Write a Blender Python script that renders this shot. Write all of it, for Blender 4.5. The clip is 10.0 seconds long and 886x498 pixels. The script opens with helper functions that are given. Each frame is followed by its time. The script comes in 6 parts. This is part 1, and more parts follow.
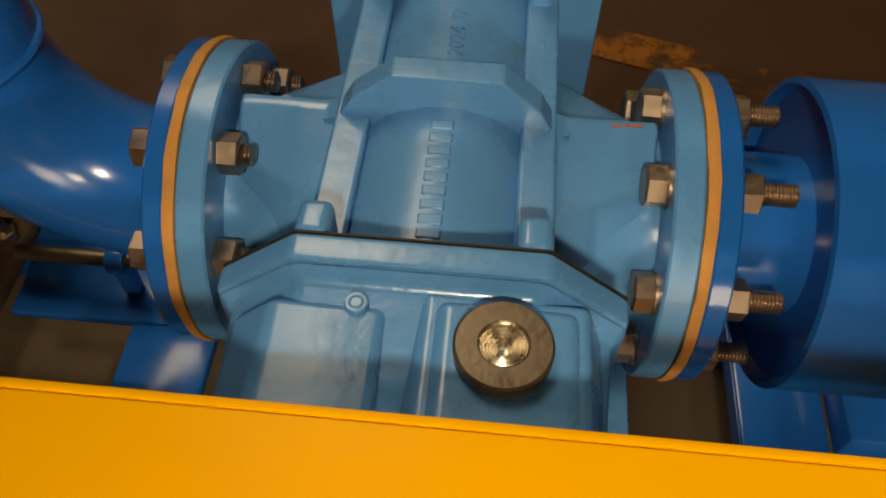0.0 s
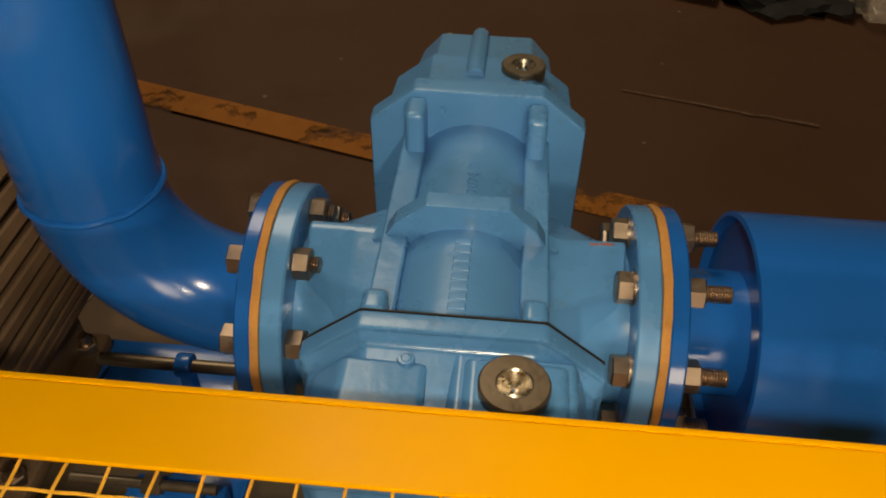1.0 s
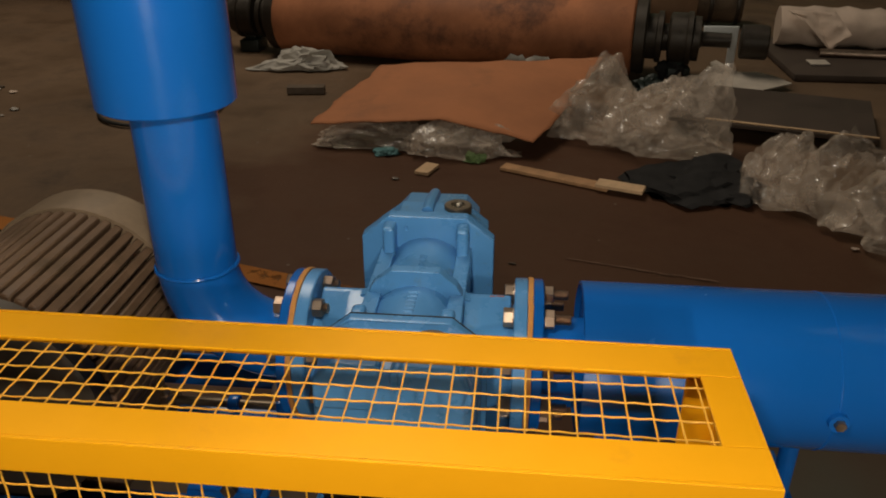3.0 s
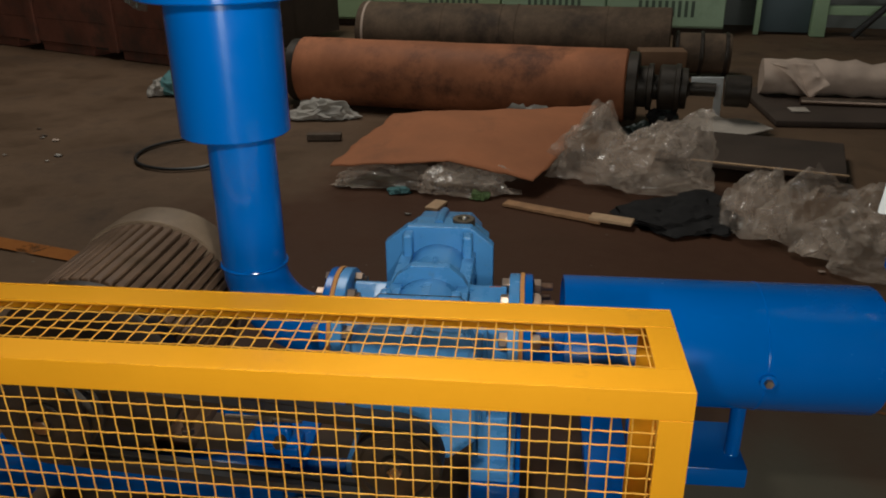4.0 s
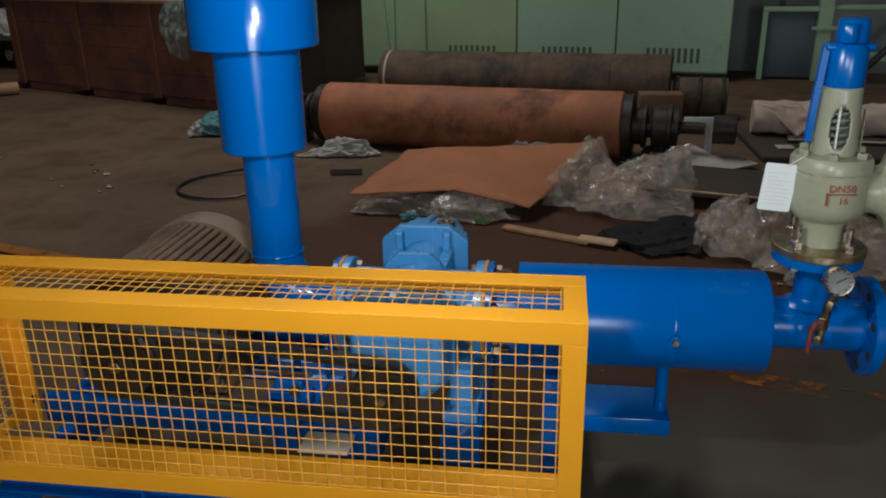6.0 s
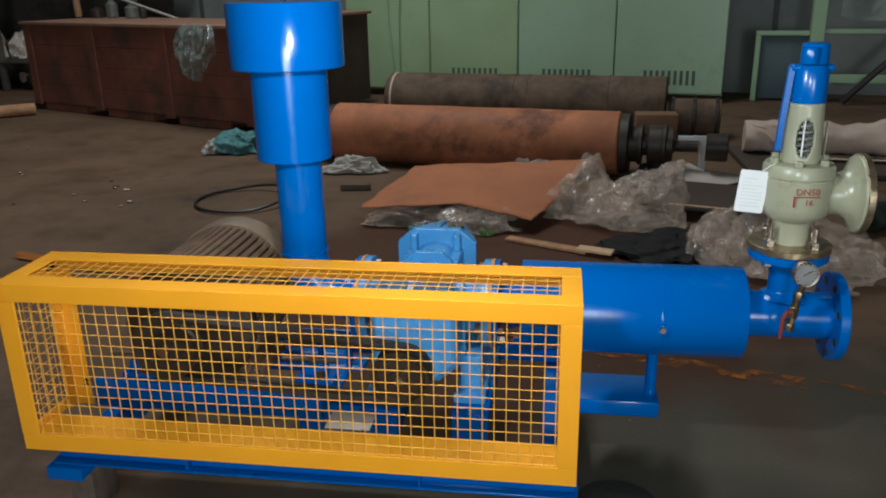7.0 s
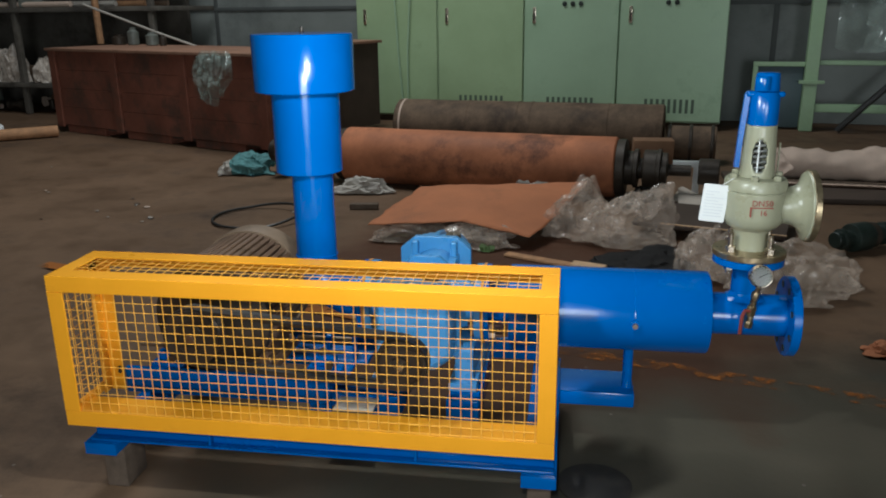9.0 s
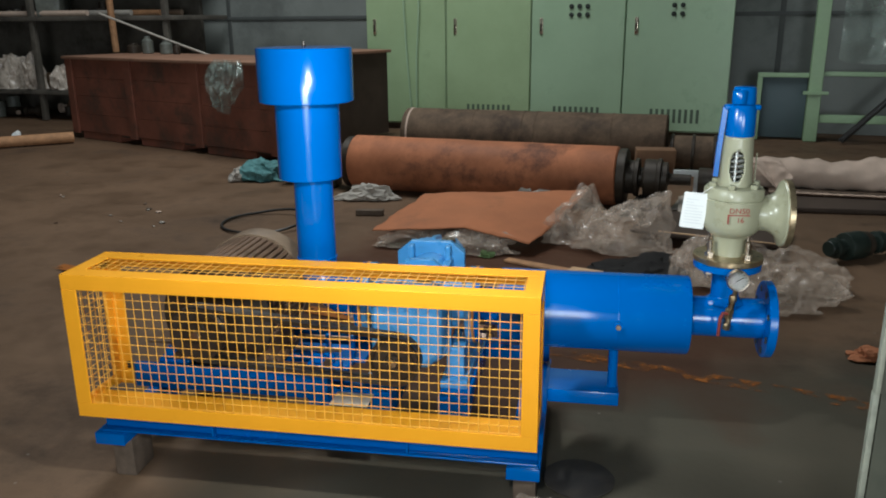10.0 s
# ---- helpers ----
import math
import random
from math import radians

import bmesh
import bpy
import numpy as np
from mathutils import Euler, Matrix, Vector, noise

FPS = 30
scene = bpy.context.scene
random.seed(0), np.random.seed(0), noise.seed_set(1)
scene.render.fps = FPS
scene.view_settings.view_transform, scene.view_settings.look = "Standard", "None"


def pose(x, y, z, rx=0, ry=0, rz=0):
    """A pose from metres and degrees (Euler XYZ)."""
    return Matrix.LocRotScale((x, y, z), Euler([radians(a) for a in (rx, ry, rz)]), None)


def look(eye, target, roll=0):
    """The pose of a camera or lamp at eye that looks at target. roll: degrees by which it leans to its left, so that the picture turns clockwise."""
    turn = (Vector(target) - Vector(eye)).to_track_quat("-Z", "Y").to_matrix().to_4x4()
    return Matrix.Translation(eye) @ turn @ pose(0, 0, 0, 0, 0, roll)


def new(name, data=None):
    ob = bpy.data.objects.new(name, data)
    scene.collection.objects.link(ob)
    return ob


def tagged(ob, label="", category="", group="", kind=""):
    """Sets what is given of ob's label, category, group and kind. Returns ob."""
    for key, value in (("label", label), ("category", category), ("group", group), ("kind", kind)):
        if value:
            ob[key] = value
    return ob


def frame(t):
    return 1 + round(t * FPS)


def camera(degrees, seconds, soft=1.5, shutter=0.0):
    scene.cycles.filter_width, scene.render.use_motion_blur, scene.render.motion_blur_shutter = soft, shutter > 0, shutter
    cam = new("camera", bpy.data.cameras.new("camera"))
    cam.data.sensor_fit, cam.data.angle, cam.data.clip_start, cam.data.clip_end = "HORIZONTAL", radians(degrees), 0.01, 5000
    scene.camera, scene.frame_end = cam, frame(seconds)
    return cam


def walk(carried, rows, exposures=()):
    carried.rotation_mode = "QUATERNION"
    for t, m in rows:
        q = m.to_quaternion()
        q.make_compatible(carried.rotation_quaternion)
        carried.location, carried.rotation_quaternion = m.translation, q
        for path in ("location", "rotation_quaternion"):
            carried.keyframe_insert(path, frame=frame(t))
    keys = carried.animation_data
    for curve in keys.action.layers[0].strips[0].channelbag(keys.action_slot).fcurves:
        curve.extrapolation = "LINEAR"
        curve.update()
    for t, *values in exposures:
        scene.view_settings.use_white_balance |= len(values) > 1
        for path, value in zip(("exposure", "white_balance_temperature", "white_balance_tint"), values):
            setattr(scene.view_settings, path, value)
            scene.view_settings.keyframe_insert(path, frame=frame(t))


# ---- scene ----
cam = camera(58.0, 10.0, soft=1.9)
PATH = [
    (0, (0.415, 0.258, 0.795), (0.31, 1.407, -0.839), 0.4),
    (0.5, (0.415, 0.204, 0.833), (0.286, 1.521, -0.666), 0.1),
    (1, (0.408, 0.13, 0.872), (0.283, 1.591, -0.489), 0.8),
    (1.5, (0.411, 0.046, 0.905), (0.268, 1.607, -0.337), 0.4),
    (2, (0.424, -0.04, 0.923), (0.267, 1.604, -0.204), 0.1),
    (2.5, (0.469, -0.167, 0.958), (0.3, 1.56, -0.036), -0.1),
    (3, (0.511, -0.299, 0.983), (0.333, 1.471, 0.069), -0.1),
    (3.2, (0.521, -0.353, 0.996), (0.336, 1.423, 0.095), -0.3),
    (4.5, (0.56, -0.666, 1.03), (0.353, 1.179, 0.286), -0.6),
    (5, (0.616, -0.748, 1.038), (0.389, 1.098, 0.302), -0.6),
    (5.5, (0.648, -0.829, 1.047), (0.396, 1.023, 0.338), -0.9),
    (6, (0.669, -0.906, 1.059), (0.392, 0.951, 0.369), -1.1),
    (7.3, (0.676, -1.15, 1.076), (0.393, 0.73, 0.456), -1.1),
    (7.5, (0.69, -1.18, 1.076), (0.397, 0.702, 0.467), -1.2),
    (8, (0.7, -1.235, 1.085), (0.406, 0.65, 0.485), -1.1),
    (8.5, (0.714, -1.281, 1.076), (0.411, 0.611, 0.502), -0.9),
    (9, (0.732, -1.307, 1.088), (0.428, 0.584, 0.514), -0.7),
    (9.5, (0.774, -1.352, 1.086), (0.448, 0.542, 0.53), -0.7),
    (10, (0.793, -1.395, 1.105), (0.46, 0.497, 0.55), -0.5),
]
EXPOSURES = [(0.0, 0.08, 8500, 4), (1.0, 0.10, 8100, 4), (2.0, 0.20, 7350, 5), (2.5, 0.14, 7000, 6), (3.2, 0.02, 6500, 6), (4.5, 0.04, 5400, 3), (6.0, 0.08, 5230, 4), (7.5, 0.70, 5130, 2), (9.0, 0.66, 5160, 1.5), (10.0, 0.86, 5200, 1)]
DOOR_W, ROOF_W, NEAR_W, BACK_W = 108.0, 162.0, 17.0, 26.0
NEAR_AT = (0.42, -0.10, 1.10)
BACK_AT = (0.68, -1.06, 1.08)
walk(cam, [(t, look(eye, target, roll)) for t, eye, target, roll in PATH], EXPOSURES)

# ---------- world and light ----------
world = bpy.data.worlds.new("hall_sky")
scene.world = world
world.use_nodes = True
wn = world.node_tree
sky = wn.nodes.new("ShaderNodeTexSky")
sky.sky_type = "NISHITA"
sky.sun_disc = False
sky.sun_elevation = radians(35)
sky.sun_rotation = radians(200)
wn.links.new(sky.outputs[0], wn.nodes["Background"].inputs[0])
wn.nodes["Background"].inputs[1].default_value = 0.05


def area_lamp(name, eye, target, sx, sy, watts, colour):
    d = bpy.data.lights.new(name, "AREA")
    d.shape, d.size, d.size_y, d.energy, d.color = "RECTANGLE", sx, sy, watts, colour
    ob = new(name, d)
    ob.matrix_world = look(eye, target)
    return ob


# daylight through the open doorway, an added roof fill and two added lamps
area_lamp("doorway_daylight", (2.2, -6.95, 1.05), (0.6, 2, 0.75), 1.5, 1.9, DOOR_W, (1.0, 0.90, 0.79))
# unseen roof lamp, added to brighten the back of the hall
area_lamp("roof_fill", (-1.3, 3.9, 5.9), (-1.3, 3.9, 0), 2.0, 3.4, ROOF_W, (1.0, 0.88, 0.74))
# two unseen lamps added along the camera path, standing for a carried torch
for spot_name, at, watts in (("added_lamp_near", NEAR_AT, NEAR_W), ("added_lamp_back", BACK_AT, BACK_W)):
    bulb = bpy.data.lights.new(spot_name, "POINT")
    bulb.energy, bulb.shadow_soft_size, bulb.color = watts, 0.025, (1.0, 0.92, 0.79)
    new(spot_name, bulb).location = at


# ---------- materials ----------
def mat(name, colour, rough=0.5, metal=0.0, vary=0.15, scale=8.0, bump=0.1, bscale=60.0, coat=0.0,
        dirt=None, dirt_amount=0.0, dirt_scale=5.0, spec=0.5, rvary=0.12):
    m = bpy.data.materials.new(name)
    m.use_nodes = True
    nt = m.node_tree
    b = nt.nodes["Principled BSDF"]
    N, L = nt.nodes.new, nt.links.new
    geo = N("ShaderNodeNewGeometry")
    n1 = N("ShaderNodeTexNoise")
    n1.inputs["Scale"].default_value = scale
    n1.inputs["Detail"].default_value = 6
    n1.inputs["Roughness"].default_value = 0.65
    L(geo.outputs["Position"], n1.inputs["Vector"])
    ramp = N("ShaderNodeMapRange")
    ramp.inputs[1].default_value, ramp.inputs[2].default_value = 0.3, 0.7
    ramp.inputs[3].default_value, ramp.inputs[4].default_value = 1 - vary, 1 + vary
    L(n1.outputs["Fac"], ramp.inputs[0])
    mul = N("ShaderNodeVectorMath")
    mul.operation = "SCALE"
    mul.inputs[0].default_value = colour[:3]
    L(ramp.outputs[0], mul.inputs["Scale"])
    out = mul.outputs[0]
    if dirt:
        n2 = N("ShaderNodeTexNoise")
        n2.inputs["Scale"].default_value = dirt_scale
        n2.inputs["Detail"].default_value = 9
        n2.inputs["Roughness"].default_value = 0.7
        L(geo.outputs["Position"], n2.inputs["Vector"])
        r2 = N("ShaderNodeMapRange")
        r2.inputs[1].default_value, r2.inputs[2].default_value = 0.62 - 0.3 * dirt_amount, 0.78 - 0.3 * dirt_amount
        L(n2.outputs["Fac"], r2.inputs[0])
        mx = N("ShaderNodeMix")
        mx.data_type = "RGBA"
        L(r2.outputs[0], mx.inputs[0])
        L(out, mx.inputs[6])
        mx.inputs[7].default_value = (*dirt, 1)
        out = mx.outputs[2]
    L(out, b.inputs["Base Color"])
    rr = N("ShaderNodeMapRange")
    rr.inputs[1].default_value, rr.inputs[2].default_value = 0.3, 0.7
    rr.inputs[3].default_value, rr.inputs[4].default_value = max(0.02, rough - rvary), min(1, rough + rvary)
    L(n1.outputs["Fac"], rr.inputs[0])
    L(rr.outputs[0], b.inputs["Roughness"])
    b.inputs["Metallic"].default_value = metal
    b.inputs["Coat Weight"].default_value = coat
    b.inputs["Coat Roughness"].default_value = 0.12
    b.inputs["Specular IOR Level"].default_value = spec
    if bump:
        n3 = N("ShaderNodeTexNoise")
        n3.inputs["Scale"].default_value = bscale
        n3.inputs["Detail"].default_value = 4
        L(geo.outputs["Position"], n3.inputs["Vector"])
        bp = N("ShaderNodeBump")
        bp.inputs["Strength"].default_value = bump
        bp.inputs["Distance"].default_value = 0.002
        L(n3.outputs["Fac"], bp.inputs["Height"])
        L(bp.outputs[0], b.inputs["Normal"])
    return m


M_BLUE = mat("gloss_blue_paint", (0.006, 0.110, 0.43), 0.20, vary=0.05, scale=5, bump=0.05, bscale=35)
M_CAST = mat("light_blue_casting_paint", (0.088, 0.272, 0.56), 0.29, vary=0.09, scale=9, bump=0.22, bscale=90, coat=0.15,
             dirt=(0.10, 0.20, 0.31), dirt_amount=0.08, dirt_scale=30)
M_YEL = mat("yellow_guard_paint", (0.80, 0.345, 0.008), 0.38, vary=0.05, scale=6, bump=0.06, bscale=50, spec=0.14,
            dirt=(0.70, 0.30, 0.012), dirt_amount=0.10, dirt_scale=11)
M_WIRE = mat("yellow_wire_paint", (0.80, 0.40, 0.05), 0.38, vary=0.1, scale=30, bump=0, spec=0.26)
M_STEEL = mat("zinc_bolt_steel", (0.39, 0.285, 0.215), 0.42, metal=1.0, vary=0.12, scale=70, bump=0.05, bscale=400)
M_PLUG = mat("dull_brass_plug", (0.18, 0.135, 0.095), 0.40, metal=0.8, vary=0.12, scale=90, bump=0.07, bscale=300)
M_HEX = mat("bright_turned_steel", (0.66, 0.57, 0.45), 0.30, metal=1.0, vary=0.25, scale=120, bump=0.1, bscale=300)
M_GASKET = mat("tan_gasket", (0.55, 0.24, 0.06), 0.8, vary=0.15, scale=60, bump=0.3, bscale=300)
M_RUBBER = mat("black_rubber_belt", (0.024, 0.018, 0.012), 0.6, vary=0.3, scale=30, bump=0.2, bscale=200)
M_IRON = mat("dark_cast_iron", (0.045, 0.034, 0.024), 0.5, metal=0.4, vary=0.3, scale=25, bump=0.3, bscale=200)
M_MOTOR = mat("grey_motor_paint", (0.135, 0.080, 0.048), 0.55, vary=0.22, scale=14, bump=0.2, bscale=120,
              dirt=(0.09, 0.055, 0.03), dirt_amount=0.3, dirt_scale=8, spec=0.2)
M_MOTORW = mat("cream_motor_cover_paint", (0.19, 0.132, 0.085), 0.55, vary=0.3, scale=10, bump=0.15, spec=0.2)
M_CREAM = mat("cream_valve_paint", (0.35, 0.34, 0.23), 0.33, vary=0.07, scale=15, bump=0.2, bscale=180, coat=0.1)
M_BRASSRIM = mat("bare_flange_steel", (0.42, 0.33, 0.20), 0.35, metal=0.9, vary=0.2, scale=50, bump=0.2, bscale=200)
M_WHITE = mat("white_plastic", (0.78, 0.78, 0.76), 0.4, vary=0.03, scale=10, bump=0)
M_RED = mat("red_paint", (0.30, 0.055, 0.035), 0.5, vary=0.1, bump=0)
M_CHIP = mat("orange_paint_chip", (0.45, 0.10, 0.03), 0.6, vary=0.2, bump=0)
M_DULLRED = mat("dull_red_paint", (0.19, 0.03, 0.02), 0.5, vary=0.15, bump=0)
M_BLACK = mat("black_ink", (0.02, 0.02, 0.02), 0.6, vary=0.1, bump=0)
M_GREYINK = mat("grey_print", (0.66, 0.66, 0.67), 0.6, vary=0.1, bump=0)
M_BRASS = mat("brass_fitting", (0.42, 0.33, 0.20), 0.35, metal=1.0, vary=0.2, scale=60, bump=0.1)
M_WOOD = mat("pale_raw_wood", (0.40, 0.22, 0.11), 0.75, vary=0.25, scale=18, bump=0.3, bscale=90, spec=0.2)
M_BOX = mat("dull_brown_box_board", (0.20, 0.115, 0.065), 0.85, vary=0.25, scale=6, bump=0.2, spec=0.2)
M_PALE = mat("fresh_cut_wood", (0.58, 0.38, 0.22), 0.75, vary=0.2, scale=18, bump=0.2, bscale=90, spec=0.2)
M_BLOCK = mat("grey_wood_block", (0.12, 0.088, 0.064), 0.85, vary=0.3, scale=25, bump=0.4, bscale=120, spec=0.2)
M_CRATE = mat("red_brown_crate_paint", (0.18, 0.068, 0.042), 0.7, vary=0.25, scale=4, bump=0.3, bscale=60,
              dirt=(0.09, 0.05, 0.035), dirt_amount=0.5, dirt_scale=3, spec=0.2)
M_LID = mat("dusty_crate_lid", (0.25, 0.14, 0.09), 0.8, vary=0.25, scale=5, bump=0.3, bscale=60, spec=0.2)
M_RUST = mat("orange_rusted_roller", (0.38, 0.145, 0.066), 0.66, vary=0.45, scale=2.2, bump=0.3, bscale=50,
             dirt=(0.11, 0.05, 0.032), dirt_amount=0.36, dirt_scale=3.0, spec=0.2)
M_BROWN = mat("brown_wrapped_roller", (0.125, 0.086, 0.056), 0.75, vary=0.38, scale=9, bump=0.4, bscale=40,
              dirt=(0.06, 0.042, 0.03), dirt_amount=0.4, dirt_scale=3.5, spec=0.15)
M_CARD = mat("brown_cardboard", (0.42, 0.165, 0.075), 0.85, vary=0.16, scale=3, bump=0.25, bscale=80,
             dirt=(0.30, 0.13, 0.065), dirt_amount=0.12, dirt_scale=4, spec=0.2)
M_DARKBOARD = mat("dark_board", (0.07, 0.05, 0.038), 0.7, vary=0.25, scale=5, bump=0.2, spec=0.2)
M_CAB = mat("pale_green_cabinet_enamel", (0.34, 0.46, 0.295), 0.42, vary=0.06, scale=2.5, bump=0.04, bscale=20,
            dirt=(0.26, 0.36, 0.23), dirt_amount=0.1, dirt_scale=2.5)
M_GREEN = mat("pale_green_frame_paint", (0.30, 0.42, 0.24), 0.5, vary=0.1, scale=6, bump=0.1)
M_DARKGREEN = mat("dark_green_machine_paint", (0.012, 0.019, 0.014), 0.5, vary=0.2, scale=20, bump=0.2)
M_SLOT = mat("shaded_vent_slot", (0.085, 0.115, 0.08), 0.8, vary=0.1, bump=0)
M_CABY = mat("yellowed_cabinet_enamel", (0.33, 0.43, 0.235), 0.42, vary=0.08, scale=2.5, bump=0.04, bscale=20,
             dirt=(0.26, 0.34, 0.19), dirt_amount=0.12, dirt_scale=2.5)
M_DARKHOLE = mat("dark_slot", (0.02, 0.025, 0.02), 0.8, vary=0.1, bump=0)
M_WALL = mat("blue_grey_wall_sheet", (0.20, 0.212, 0.195), 0.6, vary=0.15, scale=1.5, bump=0.1, bscale=15,
             dirt=(0.12, 0.126, 0.118), dirt_amount=0.35, dirt_scale=1.2)
M_DARKWALL = mat("dark_slate_panel", (0.07, 0.10, 0.11), 0.55, vary=0.15, scale=2, bump=0.08)
M_SEAM = mat("grimy_wall_seam", (0.085, 0.09, 0.085), 0.6, vary=0.2, scale=3, bump=0.08)
M_CLOTH = mat("grey_cloth", (0.40, 0.36, 0.31), 0.9, vary=0.15, scale=12, bump=0.3, bscale=90)
M_TEAL = mat("teal_rag", (0.10, 0.22, 0.22), 0.9, vary=0.3, scale=25, bump=0.3)
M_GREENRAG = mat("leaf_green_scrap", (0.12, 0.18, 0.06), 0.8, vary=0.3, scale=40, bump=0.3)
M_HOSE = mat("black_hose_rubber", (0.02, 0.018, 0.016), 0.5, vary=0.2, bump=0.1)
M_BLACKCLOTH = mat("black_cloth", (0.026, 0.024, 0.023), 0.95, vary=0.3, scale=20, bump=0.3, bscale=150, spec=0.1)
M_DARKDISC = mat("blotched_dark_disc", (0.030, 0.025, 0.021), 0.8, vary=0.3, scale=20, bump=0.3, bscale=150,
            dirt=(0.05, 0.038, 0.028), dirt_amount=0.5, dirt_scale=9)
M_RACK = mat("dusty_rack_steel", (0.105, 0.092, 0.074), 0.75, vary=0.45, scale=3, bump=0.2, dirt=(0.05, 0.042, 0.034), dirt_amount=0.4, dirt_scale=2.5)
M_BOTTLE = mat("cloudy_grey_plastic", (0.13, 0.135, 0.115), 0.45, vary=0.35, scale=18, bump=0.1)
M_PANEL = mat("grey_green_column_paint", (0.085, 0.085, 0.06), 0.7, vary=0.2, scale=4, bump=0.15,
              dirt=(0.07, 0.07, 0.05), dirt_amount=0.4, dirt_scale=5)
M_EDGE = mat("pale_column_edge", (0.32, 0.32, 0.25), 0.6, vary=0.25, scale=20, bump=0.2)
M_BUNDLE = mat("pale_plastic_wrap", (0.50, 0.43, 0.36), 0.22, vary=0.3, scale=9, bump=0.5, bscale=30, dirt=(0.16, 0.12, 0.09), dirt_amount=0.4, dirt_scale=6)
M_BEIGE = mat("beige_wrapping_paper", (0.54, 0.41, 0.32), 0.8, vary=0.15, scale=6, bump=0.3, bscale=40)
M_SCRAPE = mat("pale_scrape", (0.13, 0.075, 0.05), 0.8, vary=0.5, scale=40, bump=0, spec=0.15)
M_PAPER = mat("pale_board", (0.48, 0.41, 0.34), 0.8, vary=0.15, scale=14, bump=0.3, bscale=60)
M_SPRING = mat("grey_spring_steel", (0.17, 0.17, 0.155), 0.4, vary=0.1, bump=0)
M_GLASS = bpy.data.materials.new("clear_gauge_glass")
M_GLASS.use_nodes = True
g = M_GLASS.node_tree.nodes["Principled BSDF"]
g.inputs["Roughness"].default_value, g.inputs["Transmission Weight"].default_value = 0.03, 1.0


def film_material(name, tint, low, high):
    """Thin crumpled packing film: mostly see-through, with sharp gloss on fine creases."""
    m = bpy.data.materials.new(name)
    m.use_nodes = True
    nt = m.node_tree
    N, L = nt.nodes.new, nt.links.new
    b = nt.nodes["Principled BSDF"]
    b.inputs["Base Color"].default_value = (*tint, 1)
    b.inputs["Roughness"].default_value = 0.11
    b.inputs["Specular IOR Level"].default_value = 1.0
    geo = N("ShaderNodeNewGeometry")
    warp = N("ShaderNodeTexNoise")
    warp.inputs["Scale"].default_value = 5
    warp.inputs["Detail"].default_value = 3
    L(geo.outputs["Position"], warp.inputs["Vector"])
    add = N("ShaderNodeMix")
    add.data_type = "VECTOR"
    add.inputs[0].default_value = 0.22
    L(geo.outputs["Position"], add.inputs[4])
    L(warp.outputs["Color"], add.inputs[5])
    crease = N("ShaderNodeTexNoise")
    crease.noise_type = "RIDGED_MULTIFRACTAL"
    crease.inputs["Scale"].default_value = 11
    crease.inputs["Detail"].default_value = 4
    L(add.outputs[1], crease.inputs["Vector"])
    bp = N("ShaderNodeBump")
    bp.inputs["Strength"].default_value = 0.35
    bp.inputs["Distance"].default_value = 0.012
    L(crease.outputs["Fac"], bp.inputs["Height"])
    L(bp.outputs[0], b.inputs["Normal"])
    lay = N("ShaderNodeTexNoise")
    lay.inputs["Scale"].default_value = 9
    lay.inputs["Detail"].default_value = 7
    lay.inputs["Roughness"].default_value = 0.7
    L(add.outputs[1], lay.inputs["Vector"])
    r = N("ShaderNodeMapRange")
    r.inputs[1].default_value, r.inputs[2].default_value = 0.38, 0.66
    r.inputs[3].default_value, r.inputs[4].default_value = low, high
    L(lay.outputs["Fac"], r.inputs[0])
    L(r.outputs[0], b.inputs["Alpha"])
    return m


M_FILM = film_material("clear_crumpled_film", (0.74, 0.60, 0.48), 0.06, 0.52)
M_FILMB = film_material("bluish_crumpled_film", (0.42, 0.50, 0.44), 0.18, 0.55)


